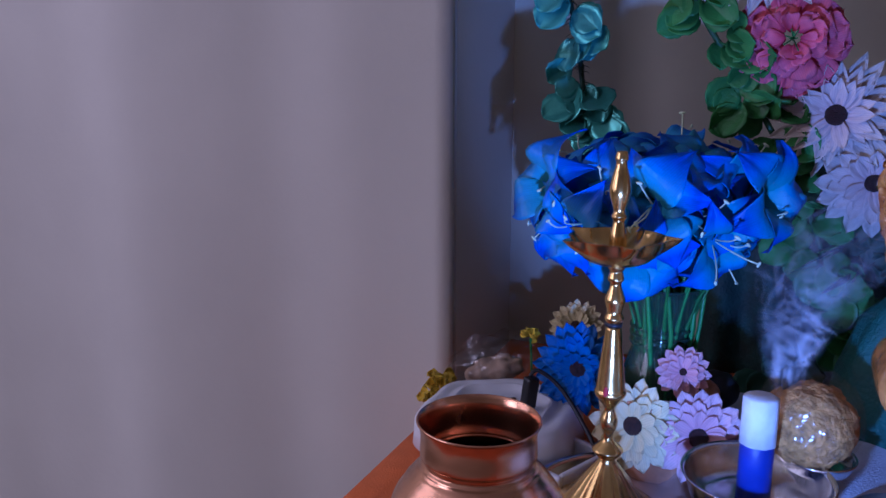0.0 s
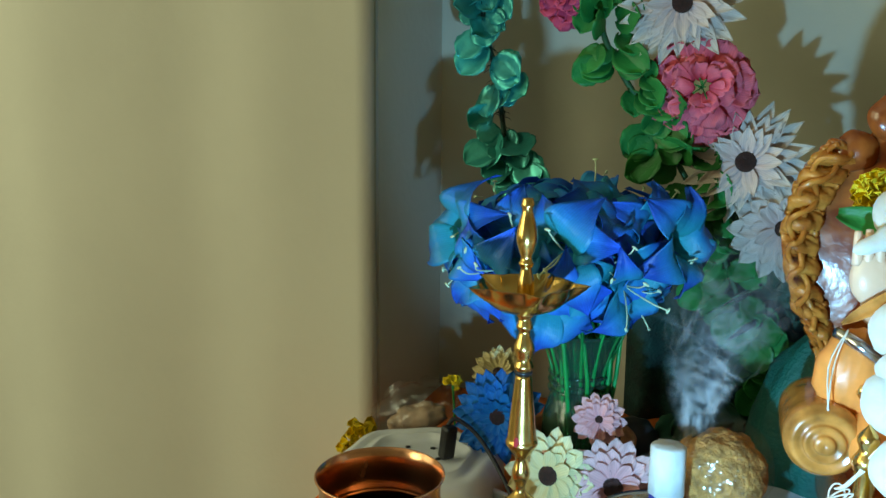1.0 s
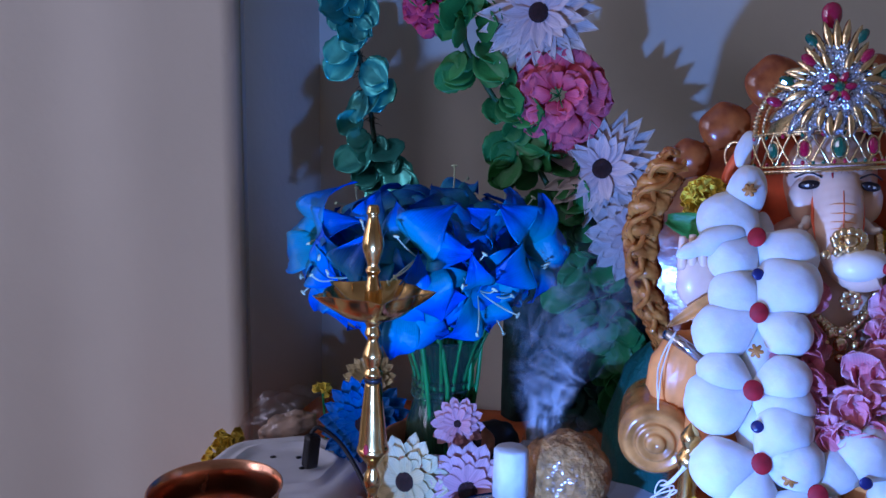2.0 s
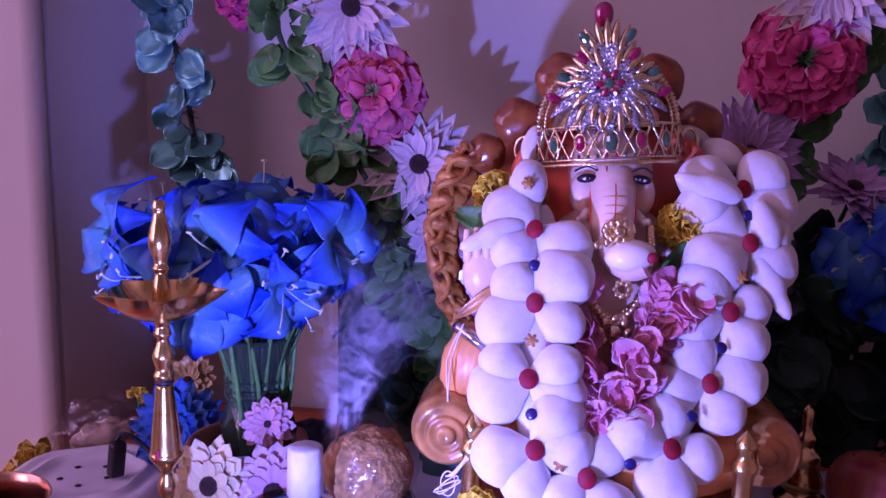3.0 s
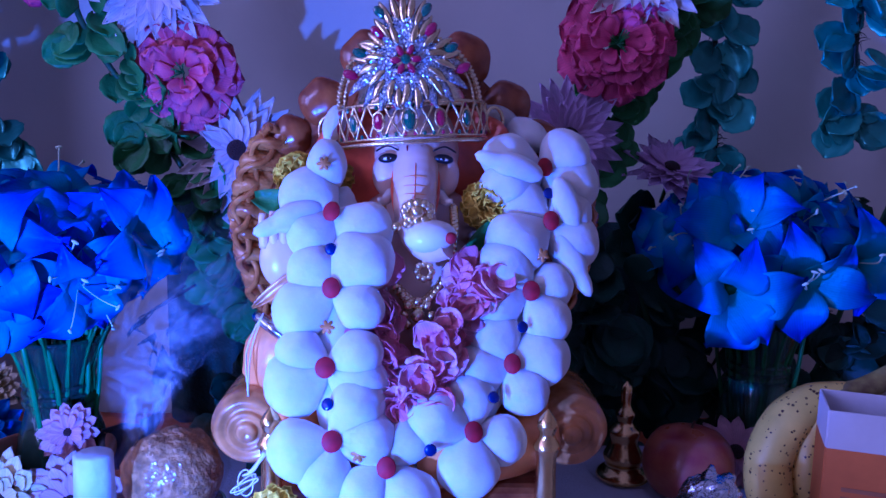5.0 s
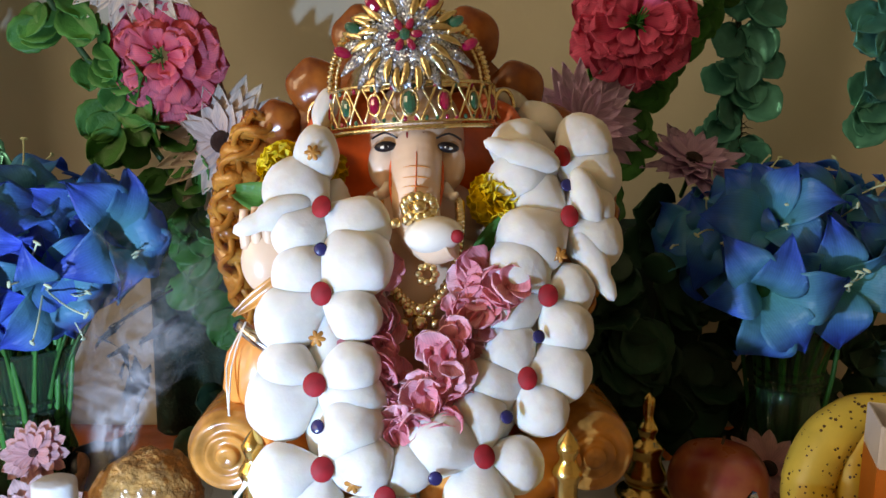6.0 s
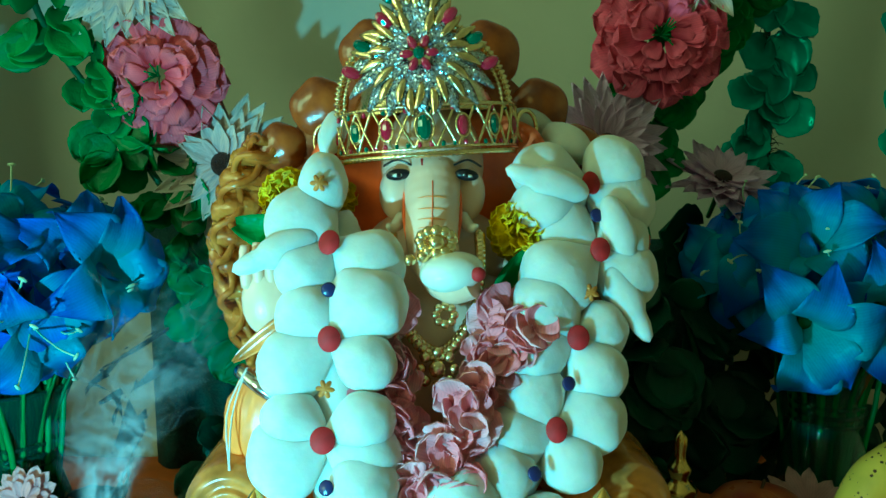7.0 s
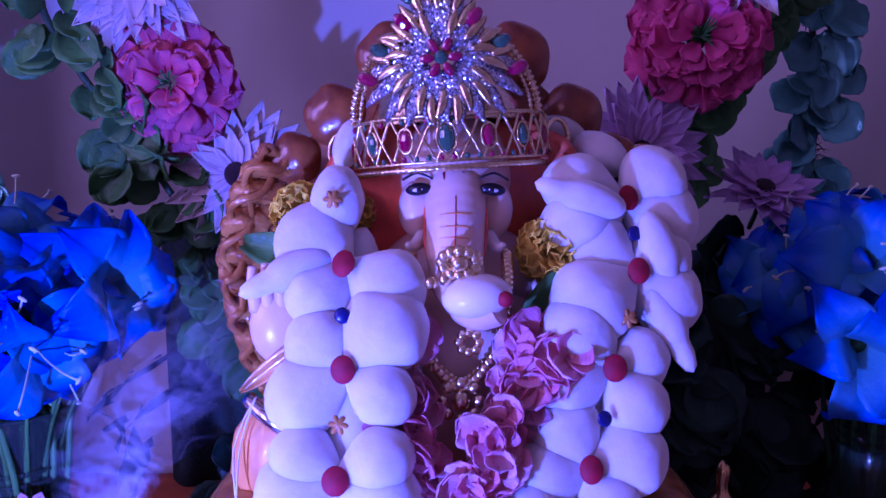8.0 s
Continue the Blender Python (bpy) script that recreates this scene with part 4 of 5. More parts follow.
    add(tube([(-0.112, -0.070, 0.228), (-0.098, -0.082, 0.222), (-0.084, -0.082, 0.212)], 0.0045, 10), Matrix(), M_STEEL)
    add(blob(0.006, 0.004, 0.006, 14, 8), pose(-0.092, -0.083, 0.190), M_GOLD)
    add(blob(0.10, 0.075, 0.040, 30, 14), pose(-0.003, -0.045, 0.140), M_REDCLAY)
    solo("statue", compound(rows), None, SEAT.copy(), "seated glazed clay statue with large red ears, peach and orange paint", "statue")


statue()


# ---- crown ----
def crown():
    ob = thing("crown", SEAT @ pose(-0.0060, -0.012, 0.3465, -4, -4.5, 0), "gilded filigree crown set with red and green stones and silver glitter", "crown")
    R = 0.0560

    def at(a, z, r=R):
        return (r * math.sin(a), -r * math.cos(a), z)
    arcs = [math.radians(-105 + 210 * i / 42) for i in range(43)]
    for z, r in ((0.0, 0.0016), (0.0035, 0.0009), (0.0270, 0.0012)):
        part("rim_wire", tube([at(a, z) for a in arcs], r, 8, lambda s: 1 + 0.25 * math.sin(s * 400), 4), M_GOLD, ob)
    n = 17
    step = 210 / n
    for i in range(n):
        a0 = -105 + step * i
        for sgn in (0, 1):
            pts = []
            for k in range(7):
                f = k / 6
                a = a0 + step * (f if sgn else 1 - f)
                pts.append(at(radians(a), 0.0035 + 0.0235 * f, R + 0.0006 * math.sin(math.pi * f)))
            part("lattice_wire", tube(pts, 0.00085, 6, None, 2), M_GOLD, ob)
    gem = blob(0.0034, 0.0024, 0.0056, 10, 6)
    gem2 = blob(0.0034, 0.0024, 0.0056, 10, 6)
    for me in (gem, gem2):
        me.polygons.foreach_set("use_smooth", [False] * len(me.polygons))
    gem.materials.append(M_RUBY)
    gem2.materials.append(M_EMER)
    ring = tube([(0.0042 * math.cos(k * 0.5236), 0, 0.0064 * math.sin(k * 0.5236)) for k in range(13)], 0.0007, 6, None, 2)
    ring.materials.append(M_GOLD)
    for i, a in enumerate(range(-88, 89, 22)):
        m = Matrix.Translation(at(radians(a), 0.0150, R + 0.001)) @ Matrix.Rotation(radians(a), 4, "Z") @ Matrix.Scale(1.25 if a == 0 else 1.0, 4)
        part("stone", gem if i % 2 else gem2, None, ob, m)
        part("stone_ring", ring, None, ob, m)
    bead, bead2 = blob(0.0015, 0.0012, 0.0017, 10, 6), blob(0.0015, 0.0012, 0.0017, 10, 6)
    bead.materials.append(M_RUBY)
    bead2.materials.append(M_EMER)
    for i in range(30):
        a = radians(-98 + 196 * i / 29)
        part("small_stone", bead if (i // 2) % 2 else bead2, None, ob, Matrix.Translation(at(a, 0.0055)) @ Matrix.Rotation(a, 4, "Z"))
        if i % 2:
            part("small_stone", bead2 if (i // 2) % 2 else bead, None, ob, Matrix.Translation(at(a, 0.0245)) @ Matrix.Rotation(a, 4, "Z"))
    for sx in (-1, 1):
        loop = [(0.0075 * math.cos(k * 0.5236), 0, 0.010 * math.sin(k * 0.5236)) for k in range(13)]
        part("side_loop", tube(loop, 0.0014, 8, lambda s: 1 + 0.3 * math.sin(s * 150), 4), M_GOLD, ob, pose(sx * 0.0620, -0.006, 0.014, 0, 0, sx * 30))
    # domed cap behind the panel
    cap = [(0.0, 0.066), (0.012, 0.064), (0.024, 0.057), (0.034, 0.047), (0.041, 0.036), (0.0440, 0.026), (0.0435, 0.026), (0.0400, 0.035), (0.0330, 0.046), (0.0235, 0.056), (0.0, 0.065)]
    part("cap", lathe(smooth_profile(cap, 3), 72, lambda r, z, a: r * (1 + 0.012 * math.sin(36 * a))), M_GOLD, ob)
    # pierced fan: glittering sprays and gilt leaves round a stone flower, a plume above
    def front(x, z, out=0.0):
        return (x, -math.sqrt(max(0, 0.0550 ** 2 - x * x * 0.9)) + 0.12 * (z - 0.026) - out, z)

    def spray(x0, z0, angle, length, width, material, name, out=0.002, bend=0.0):
        a = radians(angle)

        def f(u, v):
            y = 2 * v - 1
            b = a + bend * u
            w = 0.5 * width * math.sin(math.pi * (0.10 + 0.88 * u)) ** 0.8
            q = Vector(front(x0 + length * u * math.cos(b) - w * y * math.sin(b), z0 + length * u * math.sin(b) + w * y * math.cos(b), out + 0.0016 * (1 - y * y) + 0.003 * u * (1 - u)))
            return q
        part(name, sheet(f, 9, 4, 0.0007), material, ob)

    cz = 0.055
    lower = [(-14, 0.039), (4, 0.036), (22, 0.029)] + [(-32 - 16.6 * k, 0.036 - 0.010 * math.sin(math.pi * k / 7)) for k in range(8)] + [(194, 0.039), (176, 0.036), (158, 0.029)]
    for k, (ang, ln) in enumerate(lower):
        sg = 1 if math.cos(radians(ang)) > 0 else -1
        x0, z0 = 0.007 * math.cos(radians(ang)), cz + 0.006 * math.sin(radians(ang))
        spray(x0, z0, ang, ln, 0.0092, M_GLITTER, "silver_spray", 0.0015 + 0.0006 * (k % 2), -0.25 * sg)
        r0 = 0.016 + 0.004 * (k % 2)
        mid = radians(ang - 8.5)
        spray(r0 * math.cos(mid), cz + r0 * math.sin(mid), ang - 8.5, 0.0150, 0.0050, M_GOLD, "gilt_leaf", 0.0036, -0.3 * sg)
    for ang, ln in ((90, 0.040), (80, 0.036), (100, 0.036), (68, 0.030), (112, 0.030), (52, 0.024), (128, 0.024), (40, 0.020), (140, 0.020)):
        spray(0.006 * math.cos(radians(ang)), cz + 0.006 * math.sin(radians(ang)), ang, ln, 0.0070, M_GLITTER, "silver_spray", 0.0022)
    for x, z, ang, ln in ((0.004, 0.082, 78, 0.018), (0.008, 0.078, 66, 0.019), (0.010, 0.070, 56, 0.017), (0.013, 0.064, 44, 0.016), (0.020, 0.062, 30, 0.014), (0.026, 0.056, 20, 0.013), (0.005, 0.066, 72, 0.014)):
        spray(x, z, ang, ln, 0.0052, M_GOLD, "gilt_leaf", 0.0038)
        spray(-x, z, 180 - ang, ln, 0.0052, M_GOLD, "gilt_leaf", 0.0038)
    spray(0, 0.080, 90, 0.020, 0.0056, M_GOLD, "gilt_leaf", 0.0034)
    for k in range(6):
        a = k * math.pi / 3
        part("stone", gem, None, ob, Matrix.Translation(front(0.0070 * math.cos(a), cz + 0.0070 * math.sin(a), 0.0056)) @ Matrix.Rotation(math.pi / 2 - a, 4, "Y") @ Matrix.Scale(0.72, 4))
    part("stone", gem2, None, ob, Matrix.Translation(front(0, cz, 0.0062)) @ Matrix.Diagonal((1.05, 1, 0.64, 1)))
    for x, z, g, t in ((0.0155, 0.088, gem2, 42), (0.0180, 0.075, gem, 50), (0.0310, 0.062, gem2, 62), (0.0390, 0.049, gem, 66)):
        for sx in (-1, 1):
            part("stone", g, None, ob, Matrix.Translation(front(sx * x, z, 0.0056)) @ Matrix.Rotation(radians(sx * t), 4, "Y") @ Matrix.Scale(1.02, 4))
    for sx in (-1, 1):
        for rad, thick in ((0.0500, 0.0019), (0.0455, 0.0009)):
            arch = [front(sx * rad * math.cos(a), 0.027 + rad * 0.94 * math.sin(a), 0.0006) for a in [k * 0.16 for k in range(9)]]
            part("rope_rim", tube(arch, thick, 8, lambda q: 1 + 0.35 * math.sin(q * 130), 12), M_GOLD, ob)
    drop = blob(0.0068, 0.0045, 0.0105, 18, 12, lambda d: 1 - 0.25 * max(0, d.z) ** 2)
    part("crest_stone", drop, M_RUBY, ob, pose(-0.001, -0.041, 0.1065), "drop-shaped ruby red stone")
    return ob


crown()


# ---- cotton garland ----
def cotton_garland():
    """Four pods meet at every red dot; a bead or a small star sits where two such blossoms touch."""
    ob = thing("cotton_garland", SEAT.copy(), "thick garland of white cotton pods with red and dark dots", "garland")
    dots = [Vector(p) for p in ((-0.058, -0.088, 0.304), (-0.056, -0.110, 0.257), (-0.058, -0.127, 0.209), (-0.052, -0.144, 0.167), (-0.018, -0.146, 0.151), (0.037, -0.129, 0.168), (0.063, -0.108, 0.207), (0.076, -0.092, 0.253), (0.091, -0.070, 0.298), (0.088, -0.053, 0.334))]
    rng = random.Random(5)

    def pod_mesh(seed):
        """A soft pod along +x from a pinched root at the origin, 1 unit = 42 mm."""
        r2 = random.Random(seed)
        fat, tipness, sag = r2.uniform(0.90, 1.08), r2.uniform(0.0, 0.12), r2.uniform(-0.05, 0.05)

        def shape(d):
            return 1 + 0.05 * noise.noise(d * 1.7 + Vector((seed, 0, 0))) + 0.022 * noise.noise(d * 4.5 + Vector((0, seed, 0))) + tipness * max(0, d.x - 0.8)
        me = blob(0.0235, 0.0182 * fat, 0.0150, 32, 22, shape)
        for v in me.vertices:
            t = min(1, max(0, (v.co.x + 0.022) / 0.044))
            k = 0.30 + 0.80 * math.sin(math.pi * 0.5 * min(1, t / 0.72)) ** 1.2
            v.co.y = v.co.y * k + sag * 0.02 * t
            v.co.z *= k
            v.co.x += 0.0195
        return me
    pods = [pod_mesh(k) for k in range(8)]
    tail = blob(0.021, 0.0095, 0.0085, 24, 18, lambda d: 1 + 1.1 * max(0, d.x - 0.72) * 2 - 0.30 * max(0, d.x - 0.35))
    egg = [blob(0.0165, 0.0155, 0.0215, 26, 18, lambda d, k=k: 1 + 0.06 * noise.noise(d * 1.8 + Vector((k, 3, 0))) - 0.10 * max(0, d.z)) for k in range(2)]
    for me in pods + egg + [tail]:
        me.materials.append(M_COTTON)
    disc = lathe([(0, 0), (0.0062, 0), (0.0066, 0.0005), (0.0062, 0.0011), (0, 0.0013)], 22)
    disc.materials.append(M_RED)
    sequin = lathe([(0, 0), (0.0036, 0), (0.0040, 0.0007), (0.0030, 0.0014), (0, 0.0015)], 18)
    sequin.materials.append(M_NAVY)
    star = lathe([(0, 0), (0.0050, 0), (0.0050, 0.0008), (0, 0.0010)], 48, lambda r, z, a: r * (0.50 + 0.50 * abs(math.cos(3 * a))))
    star.materials.append(M_GOLDGLAZE)
    spine = [dots[0] + Vector((0, 0.03, 0.012))] + [p + Vector((-0.06 * p.x, 0.027, 0)) for p in dots]
    part("core", tube(spine, 0.0130, 14, lambda q: min(1, 0.5 + 4 * min(q, 1 - q)), 8), M_COTTON, ob)
    n = len(dots)
    for i, p in enumerate(dots):
        d = (dots[min(n - 1, i + 1)] - dots[max(0, i - 1)]).normalized()
        nrm = Vector((p.x * 1.6, -1.0, 0.30 + max(0, 0.20 - p.z))).normalized()
        side = nrm.cross(d).normalized()
        gap = (dots[min(n - 1, i + 1)] - dots[max(0, i - 1)]).length / (2 if 0 < i < n - 1 else 1)
        for sx in (-1, 1):
            for sy in (-1, 1):
                if i == 0 and sy == -1 and sx == 1:
                    continue
                lean = sy * (0.74 * gap / 0.048 + rng.uniform(-0.34, 0.30))
                way = (side * sx + d * lean - nrm * rng.uniform(-0.02, 0.36)).normalized()
                size = rng.uniform(0.86, 1.16)
                part("pod", rng.choice(pods), M_COTTON, ob, along(p - nrm * 0.0085 - way * 0.001, way, nrm, rng.uniform(-0.3, 0.3)) @ Matrix.Scale(size, 4))
            way = (side * sx - nrm * 0.55 + d * rng.uniform(-0.2, 0.2)).normalized()
            if 0 < i:
                part("pod", rng.choice(pods), M_COTTON, ob, along(p - nrm * 0.021 + d * rng.uniform(-0.012, 0.012), way, nrm) @ Matrix.Scale(0.86, 4))
        part("red_dot", disc, None, ob, aim(p, nrm + Vector((rng.uniform(-0.25, 0.25), 0, rng.uniform(-0.2, 0.2)))) @ Matrix.Diagonal((rng.uniform(0.85, 1.0), 1.05, 1, 1)))
        if i < n - 1:
            q = p.lerp(dots[i + 1], 0.5) + nrm * (0.0015 if i != 4 else 0.004)
            me = star if i in (1, 3, 7) else sequin
            part("sequin", me, None, ob, aim(q, nrm + Vector((rng.uniform(-0.2, 0.2), 0, rng.uniform(-0.2, 0.2))), i))
    # single pods over the shoulders, loose ends
    for k, (p, way, size) in enumerate((((-0.064, -0.064, 0.333), (0.10, -0.1, 1), 0.96), ((-0.062, -0.030, 0.362), (0.35, 0.3, 1), 0.60), ((0.080, -0.012, 0.356), (-0.8, 0.2, 0.5), 0.86), ((0.060, 0.008, 0.368), (-0.8, 0.2, 0.4), 0.80), ((0.108, -0.040, 0.326), (0.3, 0.1, 1), 0.86))):
        slim, tall = (0.9, 1.0) if size > 0.7 else (0.72, 1.2)
        part("pod", egg[k % 2], M_COTTON, ob, aim(p, way) @ Matrix.Diagonal((size * slim, size * 0.9, size * tall, 1)))
    part("sequin", star, None, ob, aim((-0.064, -0.0795, 0.335), (0, -1, 0.1)))
    for p, way in (((-0.083, -0.084, 0.300), (-0.92, -0.20, -0.40)), ((0.066, -0.060, 0.334), (-0.92, -0.1, 0.28)), ((0.106, -0.070, 0.272), (0.45, -0.2, -0.85)), ((0.103, -0.062, 0.308), (0.35, -0.1, -0.95))):
        part("pod", tail, M_COTTON, ob, along(p, way, (0, -1, 0.2)))
    return ob


cotton_garland()


# ---- thread tassels, pink garland, marigolds, leaves, necklace ----
tassel = thing("thread_tassel", SEAT.copy(), "loose white cotton threads tied in a knot", "thread")
rng = random.Random(9)
for k in range(9):
    j = rng.uniform(-0.006, 0.006)
    part("strand", tube([(-0.076 + j, -0.118, 0.178 + j), (-0.088 + j, -0.126, 0.160), (-0.100 + 0.6 * j, -0.126, 0.146 + j), (-0.110 + 0.3 * j, -0.124, 0.135)], 0.0007, 5), M_THREAD, tassel)
for k in range(3):
    part("knot_loop", tube([(-0.110 + (0.005 + 0.002 * k) * math.cos(a * 0.7 + k), -0.124 - 0.002 * k, 0.130 + (0.009 - 0.002 * k) * math.sin(a * 0.7 + 2 * k)) for a in range(10)], 0.0006, 5), M_THREAD, tassel)
for k in range(2):
    part("strand", tube([(-0.106, -0.078, 0.232), (-0.117 + 0.003 * k, -0.084, 0.205), (-0.113 - 0.003 * k, -0.090, 0.160)], 0.0006, 5), M_THREAD, tassel)


def pink_garland():
    ob = thing("flower_garland", SEAT.copy(), "garland of crinkled pink cloth blossoms on the statue's chest", "garland")
    rng = random.Random(12)
    pt = petal(0.015, 0.017, 1.3, 0.13, -0.06, 0.022, 7, 6, 1.2, 1)

    def floret(seed):
        r2 = random.Random(seed)
        rows = []
        for k in range(5):
            rows.append((pt, Matrix.Rotation(k * 1.26 + r2.uniform(-0.3, 0.3), 4, "Z") @ Matrix.Rotation(-r2.uniform(-0.1, 0.65), 4, "Y") @ Matrix.Rotation(r2.uniform(-0.35, 0.35), 4, "X"), M_PINKFL))
        return compound(rows)
    kinds = [floret(k) for k in range(5)]
    path = [(-0.034, -0.076, 0.262), (-0.030, -0.090, 0.238), (-0.026, -0.102, 0.212), (-0.024, -0.112, 0.190), (-0.010, -0.116, 0.178), (0.004, -0.112, 0.184), (0.016, -0.104, 0.210), (0.030, -0.094, 0.238), (0.046, -0.080, 0.262)]
    pts = smooth_profile(path, 13)
    for i, p in enumerate(pts):
        q = Vector(p) + Vector((rng.uniform(-0.013, 0.013), rng.uniform(-0.010, 0.004), rng.uniform(-0.008, 0.008)))
        part("blossom", rng.choice(kinds), M_PINKFL, ob, aim(q, (rng.uniform(-0.6, 0.6), -1, rng.uniform(-0.3, 0.7)), rng.uniform(0, 6)) @ Matrix.Scale(rng.uniform(0.7, 1.1), 4))
    return ob


pink_garland()


def marigold(p, r, material, label):
    ob = thing("marigold", SEAT @ Matrix.Translation(p), label, "flower", "marigolds")
    rng = random.Random(int(p[0] * 1e4))
    pt = petal(r * 0.55, r * 0.5, 1.0, 0.4, 0.1, 0.12, 5, 3, 1.0)
    pt.materials.append(material)
    for i in range(46):
        z = 1 - 1.3 * (i + 0.5) / 46
        a = i * 2.399
        q = math.sqrt(max(0, 1 - z * z))
        d = Vector((q * math.cos(a), -z, q * math.sin(a)))
        part("petal", pt, material, ob, along(d * r * 0.55, d + Vector((rng.uniform(-0.4, 0.4), rng.uniform(-0.4, 0.4), rng.uniform(-0.4, 0.4))), (0, -1, 0.3)))
    part("core", blob(r * 0.62, r * 0.62, r * 0.62, 14, 10), material, ob)
    return ob


marigold((-0.088, -0.030, 0.322), 0.018, M_MARI, "yellow marigold tucked behind the cotton garland")
marigold((-0.064, -0.020, 0.322), 0.015, M_MARI, "yellow marigold tucked behind the cotton garland")
marigold((0.048, -0.050, 0.306), 0.018, M_MARI, "yellow marigold beside the statue's shoulder")
marigold((0.047, -0.070, 0.266), 0.011, M_ORMARI, "orange marigold above the pink garland")
marigold((-0.088, -0.140, 0.118), 0.017, M_MARI, "yellow cloth flower at the foot of the garland")


def long_leaf(p, q, w, label, material=M_LEAF):
    a, b = Vector(p), Vector(q)
    L = (b - a).length

    def f(s, t):
        y = 2 * t - 1
        return (L * s, 0.5 * w * y * math.sin(math.pi * (0.06 + 0.92 * s)) ** 0.7, 0.18 * w * y * y - 0.05 * L * s * s - 0.0008 * math.exp(-(y * 6) ** 2))
    solo("mango_leaf", sheet(f, 14, 6), material, SEAT @ along(a, b - a, (0, -1, 0.35)), label, "leaf", "mango leaves")


long_leaf((-0.116, -0.052, 0.309), (-0.056, -0.074, 0.297), 0.022, "dark green mango leaf across the shoulder")
long_leaf((0.066, -0.058, 0.300), (0.030, -0.066, 0.262), 0.022, "green mango leaf beside the marigold")
long_leaf((0.060, -0.055, 0.283), (0.034, -0.060, 0.258), 0.014, "green mango leaf beside the marigold")
long_leaf((-0.072, -0.090, 0.268), (-0.112, -0.088, 0.238), 0.010, "dry brownish mango leaf under the cotton garland", M_GOLDGLAZE)

neck = thing("necklace", SEAT.copy(), "antique gold bead necklace with a round pendant", "necklace")
npath = smooth_profile([(-0.026, -0.060, 0.304), (-0.027, -0.068, 0.285), (-0.020, -0.076, 0.258), (0.000, -0.084, 0.240), (0.018, -0.078, 0.258), (0.024, -0.068, 0.285), (0.024, -0.060, 0.304)], 8)
bead = blob(0.0033, 0.0026, 0.0033, 12, 8)
bead.materials.append(M_GOLD)
for k, p in enumerate(npath):
    part("bead", bead, M_GOLD, neck, Matrix.Translation(p))
    part("bead", bead, M_GOLD, neck, Matrix.Translation(Vector(p) * 0.985 + Vector((0, 0.002, 0.0062))) @ Matrix.Scale(0.7, 4))
for k in range(8):
    a = k * math.pi / 4
    part("pendant_bead", bead, M_GOLD, neck, pose(0.0095 * math.cos(a), -0.087, 0.234 + 0.0095 * math.sin(a)))
    part("pendant_bead", bead, M_GOLD, neck, pose(0.004 + 0.005 * math.cos(a), -0.086, 0.264 + 0.005 * math.sin(a)) @ Matrix.Scale(0.8, 4))
part("pendant_stone", blob(0.0050, 0.003, 0.0050, 12, 8), M_GOLD, neck, pose(0, -0.0875, 0.234))
trinket = thing("trunk_ornament", SEAT @ pose(-0.001, -0.090, 0.303), "small pierced gold ornament round the trunk", "ornament")
for k in range(12):
    a = k * math.pi / 6
    part("bead", bead, M_GOLD, trinket, pose(0.0085 * math.cos(a), -0.002 - 0.004 * math.cos(a) ** 2 * -1, 0.006 * math.sin(a) + 0.002))
for k in range(5):
    part("bead", bead, M_GOLD, trinket, pose(-0.014 + 0.007 * k, -0.001, -0.004 - 0.002 * abs(k - 2)))
part("boss", blob(0.0045, 0.004, 0.0045, 12, 8), M_GOLD, trinket, pose(0, -0.002, 0.002))


# ---- offerings ----
stub = thing("incense_cup", pose(0.238, 0.556, PZ + 0.004), "incense cone stub wrapped in white paper over an indigo tube", "incense")
part("tube", lathe([(0, 0), (0.0125, 0), (0.0125, 0.052), (0.0115, 0.053), (0, 0.053)], 28), M_INDIGO, stub)
part("paper_wrap", lathe([(0.0126, 0.046), (0.0134, 0.046), (0.0128, 0.082), (0.0105, 0.0835), (0, 0.0835)], 40, lambda r, z, a: r * (1 + 0.02 * math.sin(8 * a + 40 * z))), M_WAX, stub, None, "white paper wrap with a torn edge")

sweet = thing("wrapped_sweet", pose(0.292, 0.590, PZ + 0.016), "round grainy brown sweet in a clear plastic bag", "sweet")


def lump(d):
    return 1 + 0.07 * noise.noise(d * 3.0) + 0.055 * noise.noise(d * 12.0)


part("ball", blob(0.036, 0.036, 0.034, 48, 32, lump), M_LADDU, sweet, pose(0, 0, 0.033))
film = part("film", blob(0.041, 0.041, 0.042, 40, 28, lambda d: 1 + 0.07 * noise.noise(d * 4.0) + 0.03 * noise.noise(d * 13.0)), M_FILM, sweet, pose(0, 0, 0.0385), "clear crinkled plastic film")
film.visible_shadow = False

